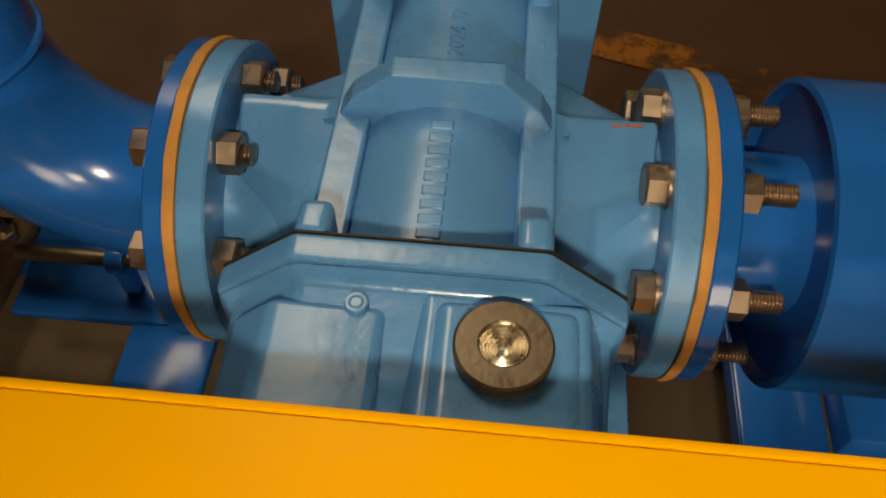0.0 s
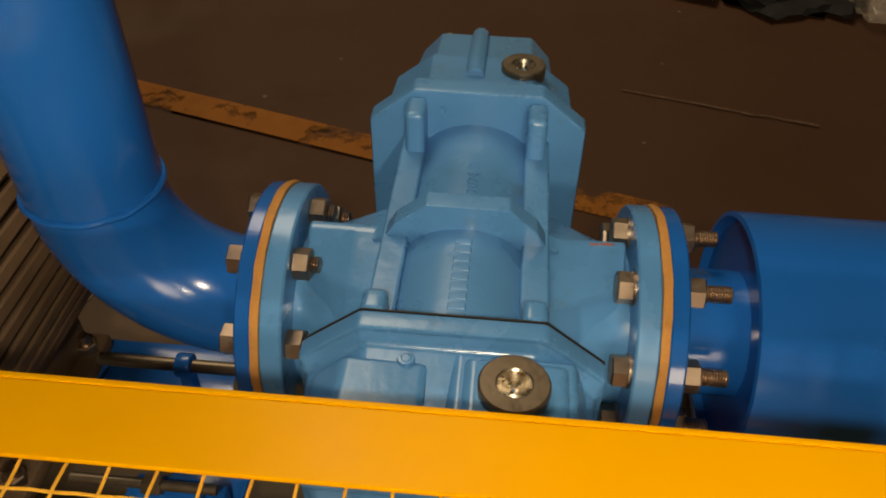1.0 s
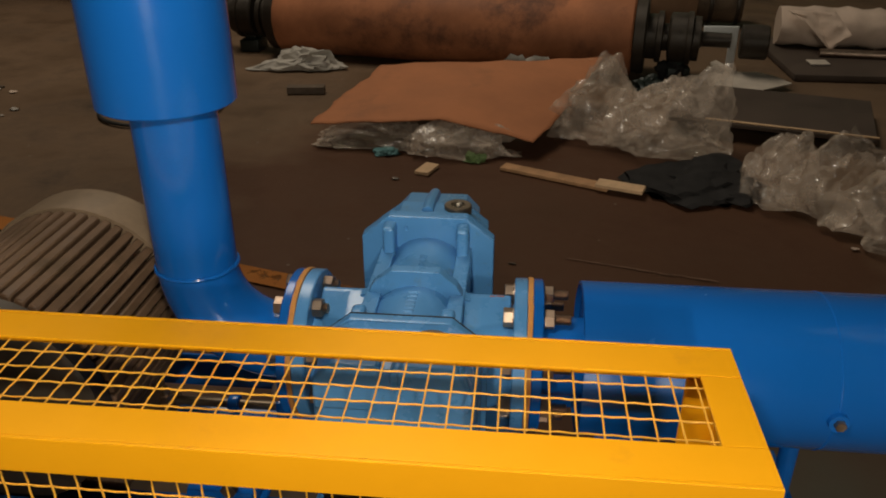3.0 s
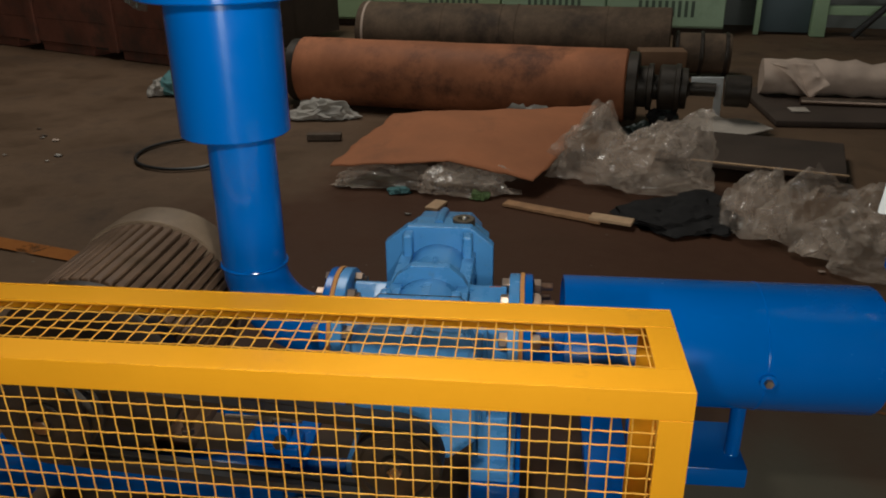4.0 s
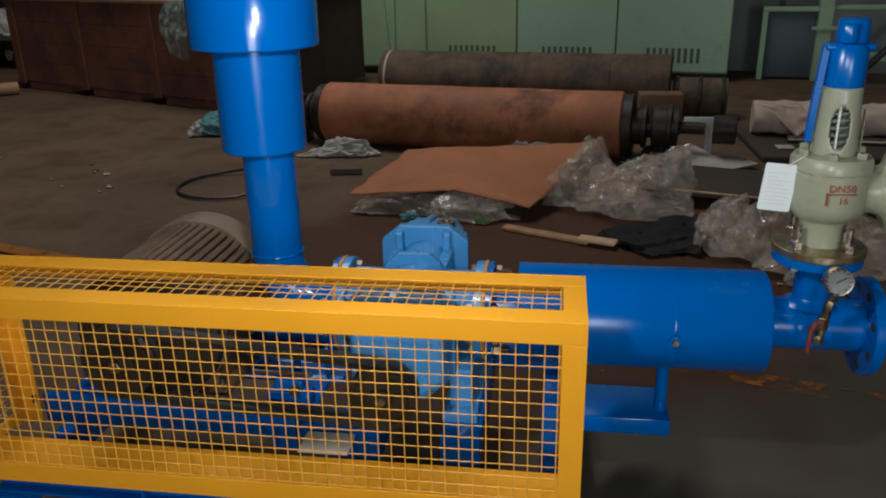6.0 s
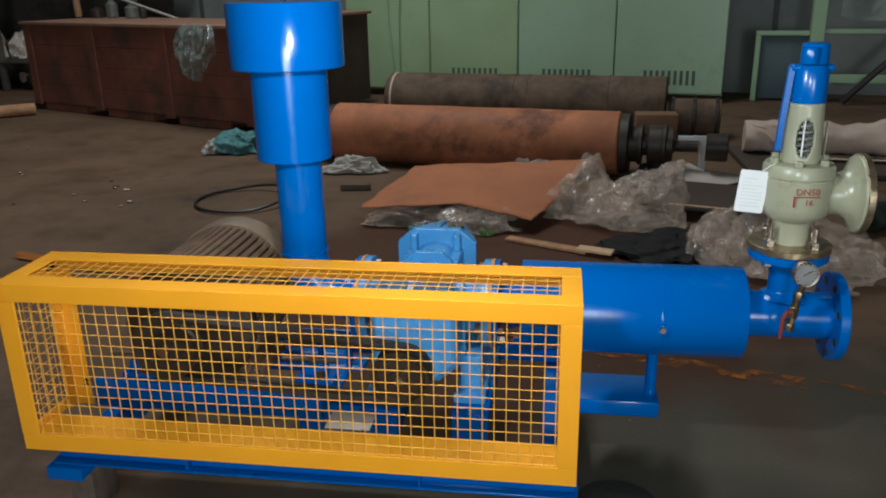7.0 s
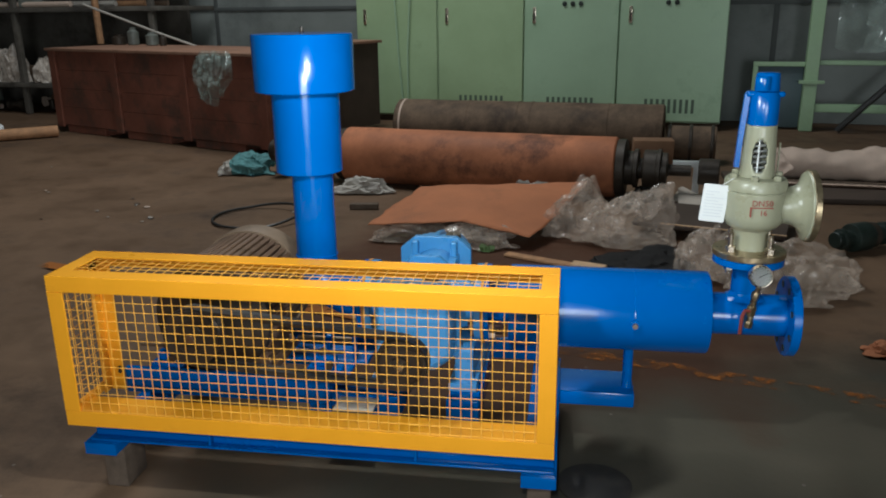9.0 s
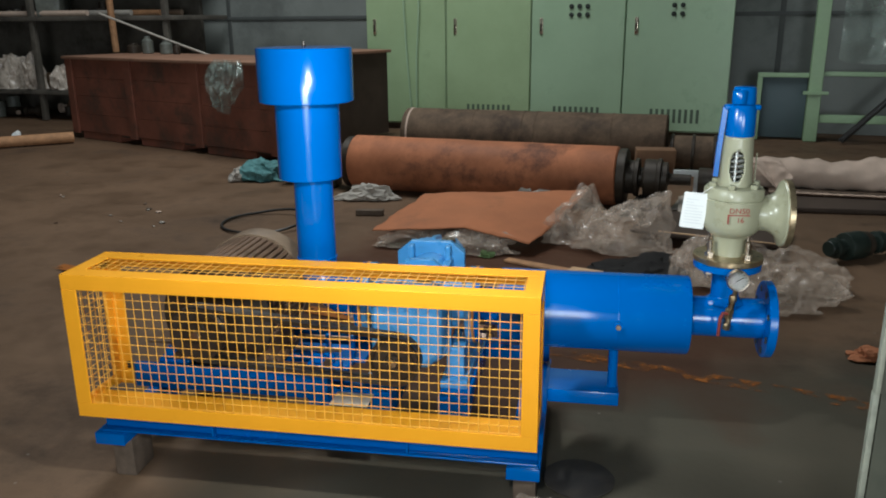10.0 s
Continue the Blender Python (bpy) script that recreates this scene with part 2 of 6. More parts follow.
def floor_material():
    """Brown dusty concrete with a large grey oily stain and scattered pale grit."""
    m = mat("worn_brown_concrete", (0.142, 0.088, 0.052), 0.6, vary=0.30, scale=2.6, bump=0.3, bscale=45,
            dirt=(0.060, 0.040, 0.027), dirt_amount=0.35, dirt_scale=1.3, rvary=0.2, spec=0.15)
    nt = m.node_tree
    N, L = nt.nodes.new, nt.links.new
    b = nt.nodes["Principled BSDF"]
    old = b.inputs["Base Color"].links[0].from_socket
    geo = N("ShaderNodeNewGeometry")
    off = N("ShaderNodeVectorMath")
    off.operation = "DISTANCE"
    off.inputs[1].default_value = (1.15, 0.2, 0)
    n = N("ShaderNodeTexNoise")
    n.inputs["Scale"].default_value = 2.2
    n.inputs["Detail"].default_value = 7
    L(geo.outputs["Position"], n.inputs["Vector"])
    L(geo.outputs["Position"], off.inputs[0])
    add = N("ShaderNodeMath")
    add.operation = "MULTIPLY_ADD"
    add.inputs[1].default_value = 1.6
    L(n.outputs["Fac"], add.inputs[0])
    L(off.outputs["Value"], add.inputs[2])
    r = N("ShaderNodeMapRange")
    r.inputs[1].default_value, r.inputs[2].default_value = 2.35, 1.65
    r.inputs[3].default_value, r.inputs[4].default_value = 0.0, 0.8
    L(add.outputs[0], r.inputs[0])
    mx = N("ShaderNodeMix")
    mx.data_type = "RGBA"
    L(r.outputs[0], mx.inputs[0])
    L(old, mx.inputs[6])
    mx.inputs[7].default_value = (0.066, 0.064, 0.048, 1)
    # a darker, redder patch behind the machine: weaker, warmer light put into the colour
    off2 = N("ShaderNodeVectorMath")
    off2.operation = "DISTANCE"
    off2.inputs[1].default_value = (0.5, 1.75, 0)
    L(geo.outputs["Position"], off2.inputs[0])
    add2 = N("ShaderNodeMath")
    add2.operation = "MULTIPLY_ADD"
    add2.inputs[1].default_value = 1.2
    L(n.outputs["Fac"], add2.inputs[0])
    L(off2.outputs["Value"], add2.inputs[2])
    r3 = N("ShaderNodeMapRange")
    r3.inputs[1].default_value, r3.inputs[2].default_value = 1.85, 1.45
    r3.inputs[3].default_value, r3.inputs[4].default_value = 0.0, 0.85
    L(add2.outputs[0], r3.inputs[0])
    oil = N("ShaderNodeMix")
    oil.data_type = "RGBA"
    L(r3.outputs[0], oil.inputs[0])
    L(mx.outputs[2], oil.inputs[6])
    oil.inputs[7].default_value = (0.072, 0.029, 0.0145, 1)
    mx = oil
    grit = N("ShaderNodeTexVoronoi")
    grit.inputs["Scale"].default_value = 16
    L(geo.outputs["Position"], grit.inputs["Vector"])
    g2 = N("ShaderNodeMapRange")
    g2.inputs[1].default_value, g2.inputs[2].default_value = 0.085, 0.06
    L(grit.outputs["Distance"], g2.inputs[0])
    pick = N("ShaderNodeMath")
    pick.operation = "GREATER_THAN"
    pick.inputs[1].default_value = 0.80
    sep = N("ShaderNodeSeparateColor")
    L(grit.outputs["Color"], sep.inputs[0])
    L(sep.outputs[0], pick.inputs[0])
    both = N("ShaderNodeMath")
    both.operation = "MULTIPLY"
    L(pick.outputs[0], both.inputs[0])
    L(g2.outputs[0], both.inputs[1])
    half = N("ShaderNodeMath")
    half.operation = "MULTIPLY"
    half.inputs[1].default_value = 0.35
    L(both.outputs[0], half.inputs[0])
    m2 = N("ShaderNodeMix")
    m2.data_type = "RGBA"
    L(half.outputs[0], m2.inputs[0])
    L(mx.outputs[2], m2.inputs[6])
    m2.inputs[7].default_value = (0.30, 0.26, 0.22, 1)
    L(m2.outputs[2], b.inputs["Base Color"])
    return m


M_FLOOR = floor_material()


def worn_paint():
    """Floor paint that has flaked off in patches."""
    m = bpy.data.materials.new("flaked_orange_floor_paint")
    m.use_nodes = True
    nt = m.node_tree
    N, L = nt.nodes.new, nt.links.new
    b = nt.nodes["Principled BSDF"]
    b.inputs["Roughness"].default_value = 0.75
    b.inputs["Specular IOR Level"].default_value = 0.15
    geo = N("ShaderNodeNewGeometry")
    n = N("ShaderNodeTexNoise")
    n.inputs["Scale"].default_value = 9
    n.inputs["Detail"].default_value = 8
    n.inputs["Roughness"].default_value = 0.7
    L(geo.outputs["Position"], n.inputs["Vector"])
    r = N("ShaderNodeMapRange")
    r.inputs[1].default_value, r.inputs[2].default_value = 0.39, 0.50
    # more of it is trodden away towards the aisle
    sx = N("ShaderNodeSeparateXYZ")
    L(geo.outputs["Position"], sx.inputs[0])
    tread = N("ShaderNodeMapRange")
    tread.inputs[1].default_value, tread.inputs[2].default_value = 0.0, 0.8
    tread.inputs[3].default_value, tread.inputs[4].default_value = 0.03, -0.09
    L(sx.outputs["X"], tread.inputs[0])
    kept = N("ShaderNodeMath")
    kept.operation = "ADD"
    L(n.outputs["Fac"], kept.inputs[0])
    L(tread.outputs[0], kept.inputs[1])
    L(kept.outputs[0], r.inputs[0])
    L(r.outputs[0], b.inputs["Alpha"])
    c = N("ShaderNodeMix")
    c.data_type = "RGBA"
    c.inputs[6].default_value, c.inputs[7].default_value = (0.26, 0.084, 0.015, 1), (0.36, 0.132, 0.026, 1)
    n2 = N("ShaderNodeTexNoise")
    n2.inputs["Scale"].default_value = 30
    L(geo.outputs["Position"], n2.inputs["Vector"])
    L(n2.outputs["Fac"], c.inputs[0])
    L(c.outputs[2], b.inputs["Base Color"])
    return m


M_LINE = worn_paint()


# ---------- mesh helpers ----------
def box(bm, lo, hi, bevel=0.0, seg=2, m=None):
    lo, hi = Vector(lo), Vector(hi)
    g = bmesh.ops.create_cube(bm, size=1.0)
    s = hi - lo
    mt = Matrix.Translation((lo + hi) / 2) @ Matrix.Diagonal((*s, 1))
    bmesh.ops.transform(bm, matrix=mt, verts=g["verts"])
    vs = g["verts"]
    if bevel:
        es = {e for v in vs for e in v.link_edges}
        r = bmesh.ops.bevel(bm, geom=list(es), offset=bevel, segments=seg, profile=0.5, affect="EDGES")
        vs = list({v for f in r["faces"] for v in f.verts} | {v for v in vs if v.is_valid})
    if m is not None:
        bmesh.ops.transform(bm, matrix=m, verts=vs)
    return vs


def frame_of(p0, p1):
    d = Vector(p1) - Vector(p0)
    return Matrix.Translation(p0) @ d.to_track_quat("Z", "Y").to_matrix().to_4x4(), d.length


def lathe(bm, profile, m, n=32, smooth=True, caps=True):
    """Turn (radius, height) pairs about the local z axis of m."""
    rings = []
    for r, h in profile:
        rings.append([bm.verts.new(m @ Vector((r * math.cos(2 * math.pi * i / n), r * math.sin(2 * math.pi * i / n), h))) for i in range(n)])
    for a, b in zip(rings, rings[1:]):
        for i in range(n):
            f = bm.faces.new((a[i], a[(i + 1) % n], b[(i + 1) % n], b[i]))
            f.smooth = smooth
    if caps:
        bm.faces.new(rings[0][::-1])
        bm.faces.new(rings[-1])


def cyl(bm, p0, p1, r0, r1=None, n=24, bevel=0.0, smooth=True):
    m, h = frame_of(p0, p1)
    r1 = r0 if r1 is None else r1
    if bevel:
        lathe(bm, [(r0 - bevel, 0), (r0 - bevel * 0.3, bevel * 0.3), (r0, bevel), (r1, h - bevel), (r1 - bevel * 0.3, h - bevel * 0.3), (r1 - bevel, h)], m, n, smooth)
    else:
        lathe(bm, [(r0, 0), (r1, h)], m, n, smooth)


def tube(bm, pts, r, n=8, closed=False, caps=True):
    pts = [Vector(p) for p in pts]
    rings = []
    x = None
    for i, p in enumerate(pts):
        a = pts[i - 1] if i or closed else pts[0]
        b = pts[(i + 1) % len(pts)] if i < len(pts) - 1 or closed else pts[-1]
        d = (b - a).normalized()
        if x is None:
            x = d.cross(Vector((0, 0, 1)) if abs(d.z) < 0.9 else Vector((0, 1, 0)))
        x = (x - d * x.dot(d)).normalized()
        y = x.cross(d)
        rings.append([bm.verts.new(p + r * (math.cos(2 * math.pi * k / n) * x + math.sin(2 * math.pi * k / n) * y)) for k in range(n)])
    pairs = list(zip(rings, rings[1:])) + ([(rings[-1], rings[0])] if closed else [])
    for a, b in pairs:
        for k in range(n):
            bm.faces.new((a[k], a[(k + 1) % n], b[(k + 1) % n], b[k]))
    if caps and not closed:
        bm.faces.new(rings[0][::-1])
        bm.faces.new(rings[-1])


def prism(bm, poly, y0, y1, bevel=0.0, seg=2):
    """A plate with outline poly in (x, z), from y0 to y1."""
    a = [bm.verts.new((x, y0, z)) for x, z in poly]
    b = [bm.verts.new((x, y1, z)) for x, z in poly]
    k = len(poly)
    fs = [bm.faces.new(a), bm.faces.new(b[::-1])]
    for i in range(k):
        fs.append(bm.faces.new((a[(i + 1) % k], a[i], b[i], b[(i + 1) % k])))
    bmesh.ops.recalc_face_normals(bm, faces=fs)
    if bevel:
        es = {e for f in fs for e in f.edges}
        bmesh.ops.bevel(bm, geom=list(es), offset=bevel, segments=seg, profile=0.5, affect="EDGES")


def loft(bm, loops, smooth=True, caps=True):
    rings = [[bm.verts.new(p) for p in lp] for lp in loops]
    fs = []
    for a, b in zip(rings, rings[1:]):
        n = len(a)
        for i in range(n):
            f = bm.faces.new((a[i], a[(i + 1) % n], b[(i + 1) % n], b[i]))
            f.smooth = smooth
            fs.append(f)
    if caps:
        fs.append(bm.faces.new(rings[0][::-1]))
        fs.append(bm.faces.new(rings[-1]))
    bmesh.ops.recalc_face_normals(bm, faces=fs)


def root_of(ob):
    while ob.parent:
        ob = ob.parent
    return ob


def thing(name, at, label, category, group="", kind=""):
    e = new(name)
    e.empty_display_size = 0.05
    e.location = at
    return tagged(e, label, category, group, kind)


def part(name, bm, material, parent=None, label="", flat=False):
    """One mesh object in world metres under a thing or part."""
    me = bpy.data.meshes.new(name)
    bm.normal_update()
    for f in bm.faces:
        f.smooth = not flat
    bm.to_mesh(me)
    bm.free()
    if not flat:
        me.set_sharp_from_angle(angle=radians(36))
    me.materials.append(material)
    ob = new(name, me)
    if parent is not None:
        off = root_of(parent).location
        me.transform(Matrix.Translation(-Vector(off)))
        ob.parent = parent
    if label:
        tagged(ob, label)
    if material in WEIGHTED and not flat:
        wn = ob.modifiers.new("weighted_normals", "WEIGHTED_NORMAL")
        wn.keep_sharp = True
    return ob


WEIGHTED = (M_CAST, M_YEL, M_CAB, M_CABY, M_CRATE, M_PANEL, M_GREEN)


def B():
    return bmesh.new()


def hexagon(bm, p0, p1, af, n_bevel=0.0012, turn=0.0):
    """A hexagonal prism (bolt head or nut) of that width across the flats."""
    m, h = frame_of(p0, p1)
    R = af / math.sqrt(3)
    m = m @ Matrix.Rotation(turn, 4, "Z")
    lathe(bm, [(R * 0.90, 0), (R, n_bevel), (R, h - n_bevel), (R * 0.88, h)], m, 6, smooth=False)


def thread(bm, p0, p1, r, pitch=0.002):
    m, h = frame_of(p0, p1)
    n = max(2, int(h / pitch))
    prof = []
    for i in range(n):
        prof += [(r * 0.86, i * h / n), (r, (i + 0.5) * h / n)]
    prof += [(r * 0.86, h - 0.0006), (r * 0.7, h)]
    lathe(bm, prof, m, 14)


def text_part(name, words, m, size, material, parent, depth=0.0006, align="CENTER"):
    c = bpy.data.curves.new(name, "FONT")
    c.body, c.size, c.align_x, c.align_y, c.extrude = words, size, align, "CENTER", depth
    c.resolution_u = 3
    tmp = new("lettering_source", c)
    bpy.context.view_layer.update()
    me = bpy.data.meshes.new_from_object(tmp.evaluated_get(bpy.context.evaluated_depsgraph_get()))
    bpy.data.objects.remove(tmp)
    me.transform(Matrix.Translation(-Vector(root_of(parent).location)) @ m)
    me.materials.clear()
    me.materials.append(material)
    ob = new(name, me)
    ob.parent = parent
    return ob


def smooth_noise(p, s, octaves=3):
    return noise.fractal(Vector(p) * s, 1.0, 2.0, octaves)


# ---------- the hall ----------
HX0, HX1, HY0, HY1, HZ = -7.6, 6.5, -7.0, 8.9, 6.0
HALL = Matrix.Rotation(radians(-9), 4, "Z")
WV = 7.25                 # face of the north wall, along the hall


def plain(name, lo, hi, material, label, category, bevel=0.0):
    bm = B()
    box(bm, lo, hi, bevel)
    ob = part(name, bm, material)
    return tagged(ob, label, category, kind="structure")


def build_hall():
    bm = B()
    bmesh.ops.create_grid(bm, x_segments=90, y_segments=90, size=0.5)
    for v in bm.verts:
        v.co = Vector((HX0 - 0.2 + (v.co.x + 0.5) * (HX1 - HX0 + 0.4), HY0 - 0.2 + (v.co.y + 0.5) * (HY1 - HY0 + 0.4), 0))
        if v.co.y > 1.2 or v.co.x < -1.0:
            v.co.z = -0.004 + 0.004 * smooth_noise(v.co, 0.8)
    tagged(part("floor", bm, M_FLOOR), "worn dark brown concrete workshop floor, stained and dusty", "floor", kind="structure")
    bm = B()
    box(bm, (-8.95, WV, 0), (5.55, WV + 0.2, HZ), 0, 1, HALL)
    tagged(part("wall_north", bm, M_WALL), "blue-grey sheet wall of the hall", "wall", kind="structure")
    plain("wall_west", (HX0 - 0.2, HY0, 0), (HX0, HY1 + 0.2, HZ), M_WALL, "blue-grey sheet wall of the hall", "wall")
    plain("wall_east", (HX1, HY0, 0), (HX1 + 0.2, HY1 + 0.2, HZ), M_WALL, "blue-grey sheet wall of the hall", "wall")
    bm = B()
    for lo, hi in (((HX0 - 0.2, HY0 - 0.2, 0), (1.4, HY0, HZ)), ((3.0, HY0 - 0.2, 0), (HX1 + 0.2, HY0, HZ)), ((1.4, HY0 - 0.2, 2.05), (3.0, HY0, HZ))):
        box(bm, lo, hi)
    tagged(part("wall_south", bm, M_WALL), "blue-grey sheet wall with an open doorway", "wall", kind="structure")
    # roof out of view, left open where the added fill lamp hangs
    bm = B()
    for lo, hi in (((HX0 - 0.2, HY0 - 0.2, HZ), (-2.4, HY1 + 0.2, HZ + 0.15)), ((-0.2, HY0 - 0.2, HZ), (HX1 + 0.2, HY1 + 0.2, HZ + 0.15)),
                   ((-2.4, HY0 - 0.2, HZ), (-0.2, -0.6, HZ + 0.15)), ((-2.4, 5.6, HZ), (-0.2, HY1 + 0.2, HZ + 0.15))):
        box(bm, lo, hi)
    tagged(part("ceiling", bm, M_DARKWALL), "unseen dark hall roof with a long opening for the fill lamp", "ceiling", kind="structure")
    # wall battens and seams
    bm = B()
    for x in (-6.6, -4.57, -2.55, -0.5, 1.5, 3.5):
        box(bm, (x - 0.025, WV - 0.010, 0), (x + 0.025, WV - 0.002, HZ), 0.003, 2, HALL)
    box(bm, (-8.9, WV - 0.018, 1.10), (5.5, WV - 0.011, 1.14), 0.003, 2, HALL)
    tagged(part("trim", bm, M_SEAM), "dark battens across the wall sheets", "wall trim", kind="structure")
    # painted floor line, mostly flaked away
    bm = B()
    d = Vector((0.963, -0.27, 0))
    nrm = Vector((0.27, 0.963, 0))
    o = Vector((0.70, 1.178, 0.0022))
    for i in range(40):
        a, b = o + d * (-2.4 + i * 0.09), o + d * (-2.4 + (i + 1) * 0.09)
        w = 0.035
        vs = [bm.verts.new(p) for p in (a - nrm * w, b - nrm * w, b + nrm * w, a + nrm * w)]
        bm.faces.new(vs)
    tagged(part("floor_line", bm, M_LINE), "flaked orange line painted on the concrete floor", "floor marking", kind="structure")


def build_scrape():
    a, b = Vector((0.646, 1.58, 0.0025)), Vector((1.019, 1.489, 0.0025))
    d = b - a
    n = Vector((-d.y, d.x, 0)).normalized()
    bm = B()
    prev = None
    for i in range(13):
        p = a + d * (i / 12) + n * 0.006 * smooth_noise((i * 0.7, 2, 1), 1.0)
        w = 0.0035 * (0.5 + abs(smooth_noise((i * 1.3, 5, 2), 1.0)))
        row = [bm.verts.new(p - n * w), bm.verts.new(p + n * w)]
        if prev:
            bm.faces.new((prev[0], row[0], row[1], prev[1]))
        prev = row
    tagged(part("scrape_mark", bm, M_SCRAPE), "thin pale scrape left on the concrete floor", "floor marking", kind="structure")


build_hall()
build_scrape()

# ---------- the machine: shared sizes ----------
AY, AZ = 0.587, 0.375      # axis of the pipework
XC = 0.386                 # middle of the blower
FR = 0.1000                # flange radius
PCD = 0.0800               # bolt circle radius
BASE_Z = 0.100             # underside of the skid


def flange_bolts(owner, x_head, x_nut, right_len):
    """Eight bolts on the bolt circle, between two faces, as parts of owner."""
    for k in range(8):
        a = math.radians(22.5 + 45 * k)
        y, z = AY - PCD * math.sin(a), AZ + PCD * math.cos(a)
        lo, hi = min(x_head, x_nut), max(x_head, x_nut)
        bm = B()
        turn = random.uniform(0, 1.0)
        hexagon(bm, (lo, y, z), (lo - 0.0135, y, z), 0.0215, turn=turn)
        lathe(bm, [(0.013, 0), (0.013, 0.0018), (0.0115, 0.002)], frame_of((lo, y, z), (lo - 0.1, y, z))[0], 16)
        cyl(bm, (lo, y, z), (hi, y, z), 0.0068, n=12)
        b = part("bolt", bm, M_STEEL, owner)
        bm = B()
        hexagon(bm, (hi, y, z), (hi + 0.0135, y, z), 0.0215, turn=turn * 0.7 + 0.2)
        part("nut", bm, M_STEEL, b)
        bm = B()
        ext = right_len * random.uniform(0.85, 1.1)
        thread(bm, (hi + 0.0135, y, z), (hi + 0.0135 + ext, y, z), 0.0068)
        part("thread", bm, M_STEEL, b)


def ring_flange(bm, x0, x1, r, bore, n=48, bev=0.0015):
    m, h = frame_of((x0, AY, AZ), (x1, AY, AZ))
    lathe(bm, [(bore, 0), (r - bev, 0), (r, bev), (r, h - bev), (r - bev, h), (bore, h), (bore, 0)], m, n, caps=False)


# ---------- blower ----------
def octa(hw, top, bot, cx, cz):
    return [(XC - hw + cx, top), (XC + hw - cx, top), (XC + hw, top - cz), (XC + hw, bot + cz), (XC + hw - cx, bot), (XC - hw + cx, bot), (XC - hw, bot + cz), (XC - hw, top - cz)]


def build_blower():
    w = thing("roots_blower", (XC, 0.6, 0.21), "light blue cast-iron roots blower with bolted flanges on a blue skid", "blower")
    # rotor casing: two stacked barrels
    bm = B()
    pts = []
    for i in range(17):
        a = math.pi * i / 16
        pts.append((XC + 0.062 * math.cos(a), 0.411 + 0.062 * math.sin(a)))
    for i in range(17):
        a = math.pi + math.pi * i / 16
        pts.append((XC + 0.062 * math.cos(a), 0.351 + 0.062 * math.sin(a)))
    prism(bm, pts, 0.468, 0.724)
    for f in bm.faces:
        f.smooth = len(f.verts) == 4
    part("casing", bm, M_CAST, w)
    # end plates and middle rib
    bm = B()
    prism(bm, octa(0.100, 0.500, 0.258, 0.041, 0.034), 0.4535, 0.469, 0.003)
    part("front_end_plate", bm, M_CAST, w)
    # thin black rim puts the plate's shadow line into the shape
    bm = B()
    prism(bm, octa(0.0998, 0.4998, 0.2582, 0.0410, 0.0340), 0.4690, 0.4699)
    part("plate_shadow_line", bm, M_RUBBER, w, "black line standing for the shadow of the plate")
    bm = B()
    prism(bm, octa(0.096, 0.505, 0.255, 0.040, 0.033), 0.722, 0.744, 0.003)
    part("rear_end_plate", bm, M_CAST, w)
    bm = B()
    pl = [(XC - 0.030, 0.4935), (XC + 0.032, 0.4935), (XC + 0.054, 0.474), (XC + 0.062, 0.4600), (XC + 0.070, 0.4565), (XC + 0.072, 0.4565), (XC + 0.072, 0.33), (XC - 0.072, 0.33), (XC - 0.072, 0.4565), (XC - 0.070, 0.4565), (XC - 0.062, 0.4600), (XC - 0.054, 0.474)]
    prism(bm, pl, 0.582, 0.599, 0.0016)
    part("middle_rib", bm, M_CAST, w)
    # two lengthwise ribs over the barrel, with lugs at both ends
    for s in (-1, 1):
        bm = B()
        x = XC + s * 0.054
        box(bm, (x - 0.0105, 0.468, 0.40), (x + 0.0105, 0.723, 0.461), 0.0025, 3)
        part("side_rib", bm, M_CAST, w)
        for y0, y1, zt in ((0.4685, 0.490, 0.500), (0.692, 0.7225, 0.499)):
            bm = B()
            xx = XC + s * 0.052
            box(bm, (xx - 0.0085, y0, 0.43), (xx + 0.0085, y1, zt), 0.005, 3)
            part("lug", bm, M_CAST, w)
    # inlet and outlet necks with flange
    for s in (-1, 1):
        bm = B()
        loops = []
        n = 40
        for t in (0.0, 0.15, 0.4, 0.65, 0.85, 1.0):
            lp = []
            x = XC + s * (0.050 + 0.080 * t)
            for i in range(n):
                a = 2 * math.pi * i / n
                c, si = math.cos(a), math.sin(a)
                sq = max(abs(c), abs(si))
                ry, rz = 0.113, 0.066
                qy, qz = AY + c / sq * ry, AZ - 0.006 + si / sq * rz * (1 - 0.42 * abs(c / sq))
                rr = 0.060 if t < 0.9 else 0.066
                py, pz = AY + c * rr, AZ + si * rr
                k = t ** 0.8
                lp.append((x, qy + (py - qy) * k, qz + (pz - qz) * k))
            loops.append(lp)
        loft(bm, loops)
        part("neck", bm, M_CAST, w)
        # sloping web from the casing to the flange
        bm = B()
        near = ((0.600, 0.4562), (0.592, 0.4570), (0.532, 0.4395), (0.486, 0.4050), (0.486, 0.36), (0.600, 0.36))
        mid = ((0.600, 0.4562), (0.592, 0.4568), (0.545, 0.4395), (0.505, 0.4030), (0.505, 0.36), (0.600, 0.36))
        far = ((0.600, 0.4562), (0.592, 0.4565), (0.566, 0.4370), (0.536, 0.3980), (0.536, 0.36), (0.600, 0.36))
        loft(bm, [[(XC + s * dx, y, z) for y, z in sec] for dx, sec in ((0.050, near), (0.085, mid), (0.124, far))], smooth=False)
        bmesh.ops.bevel(bm, geom=[e for e in bm.edges], offset=0.0028, segments=3, profile=0.5, affect="EDGES")
        web = part("web", bm, M_CAST, w)
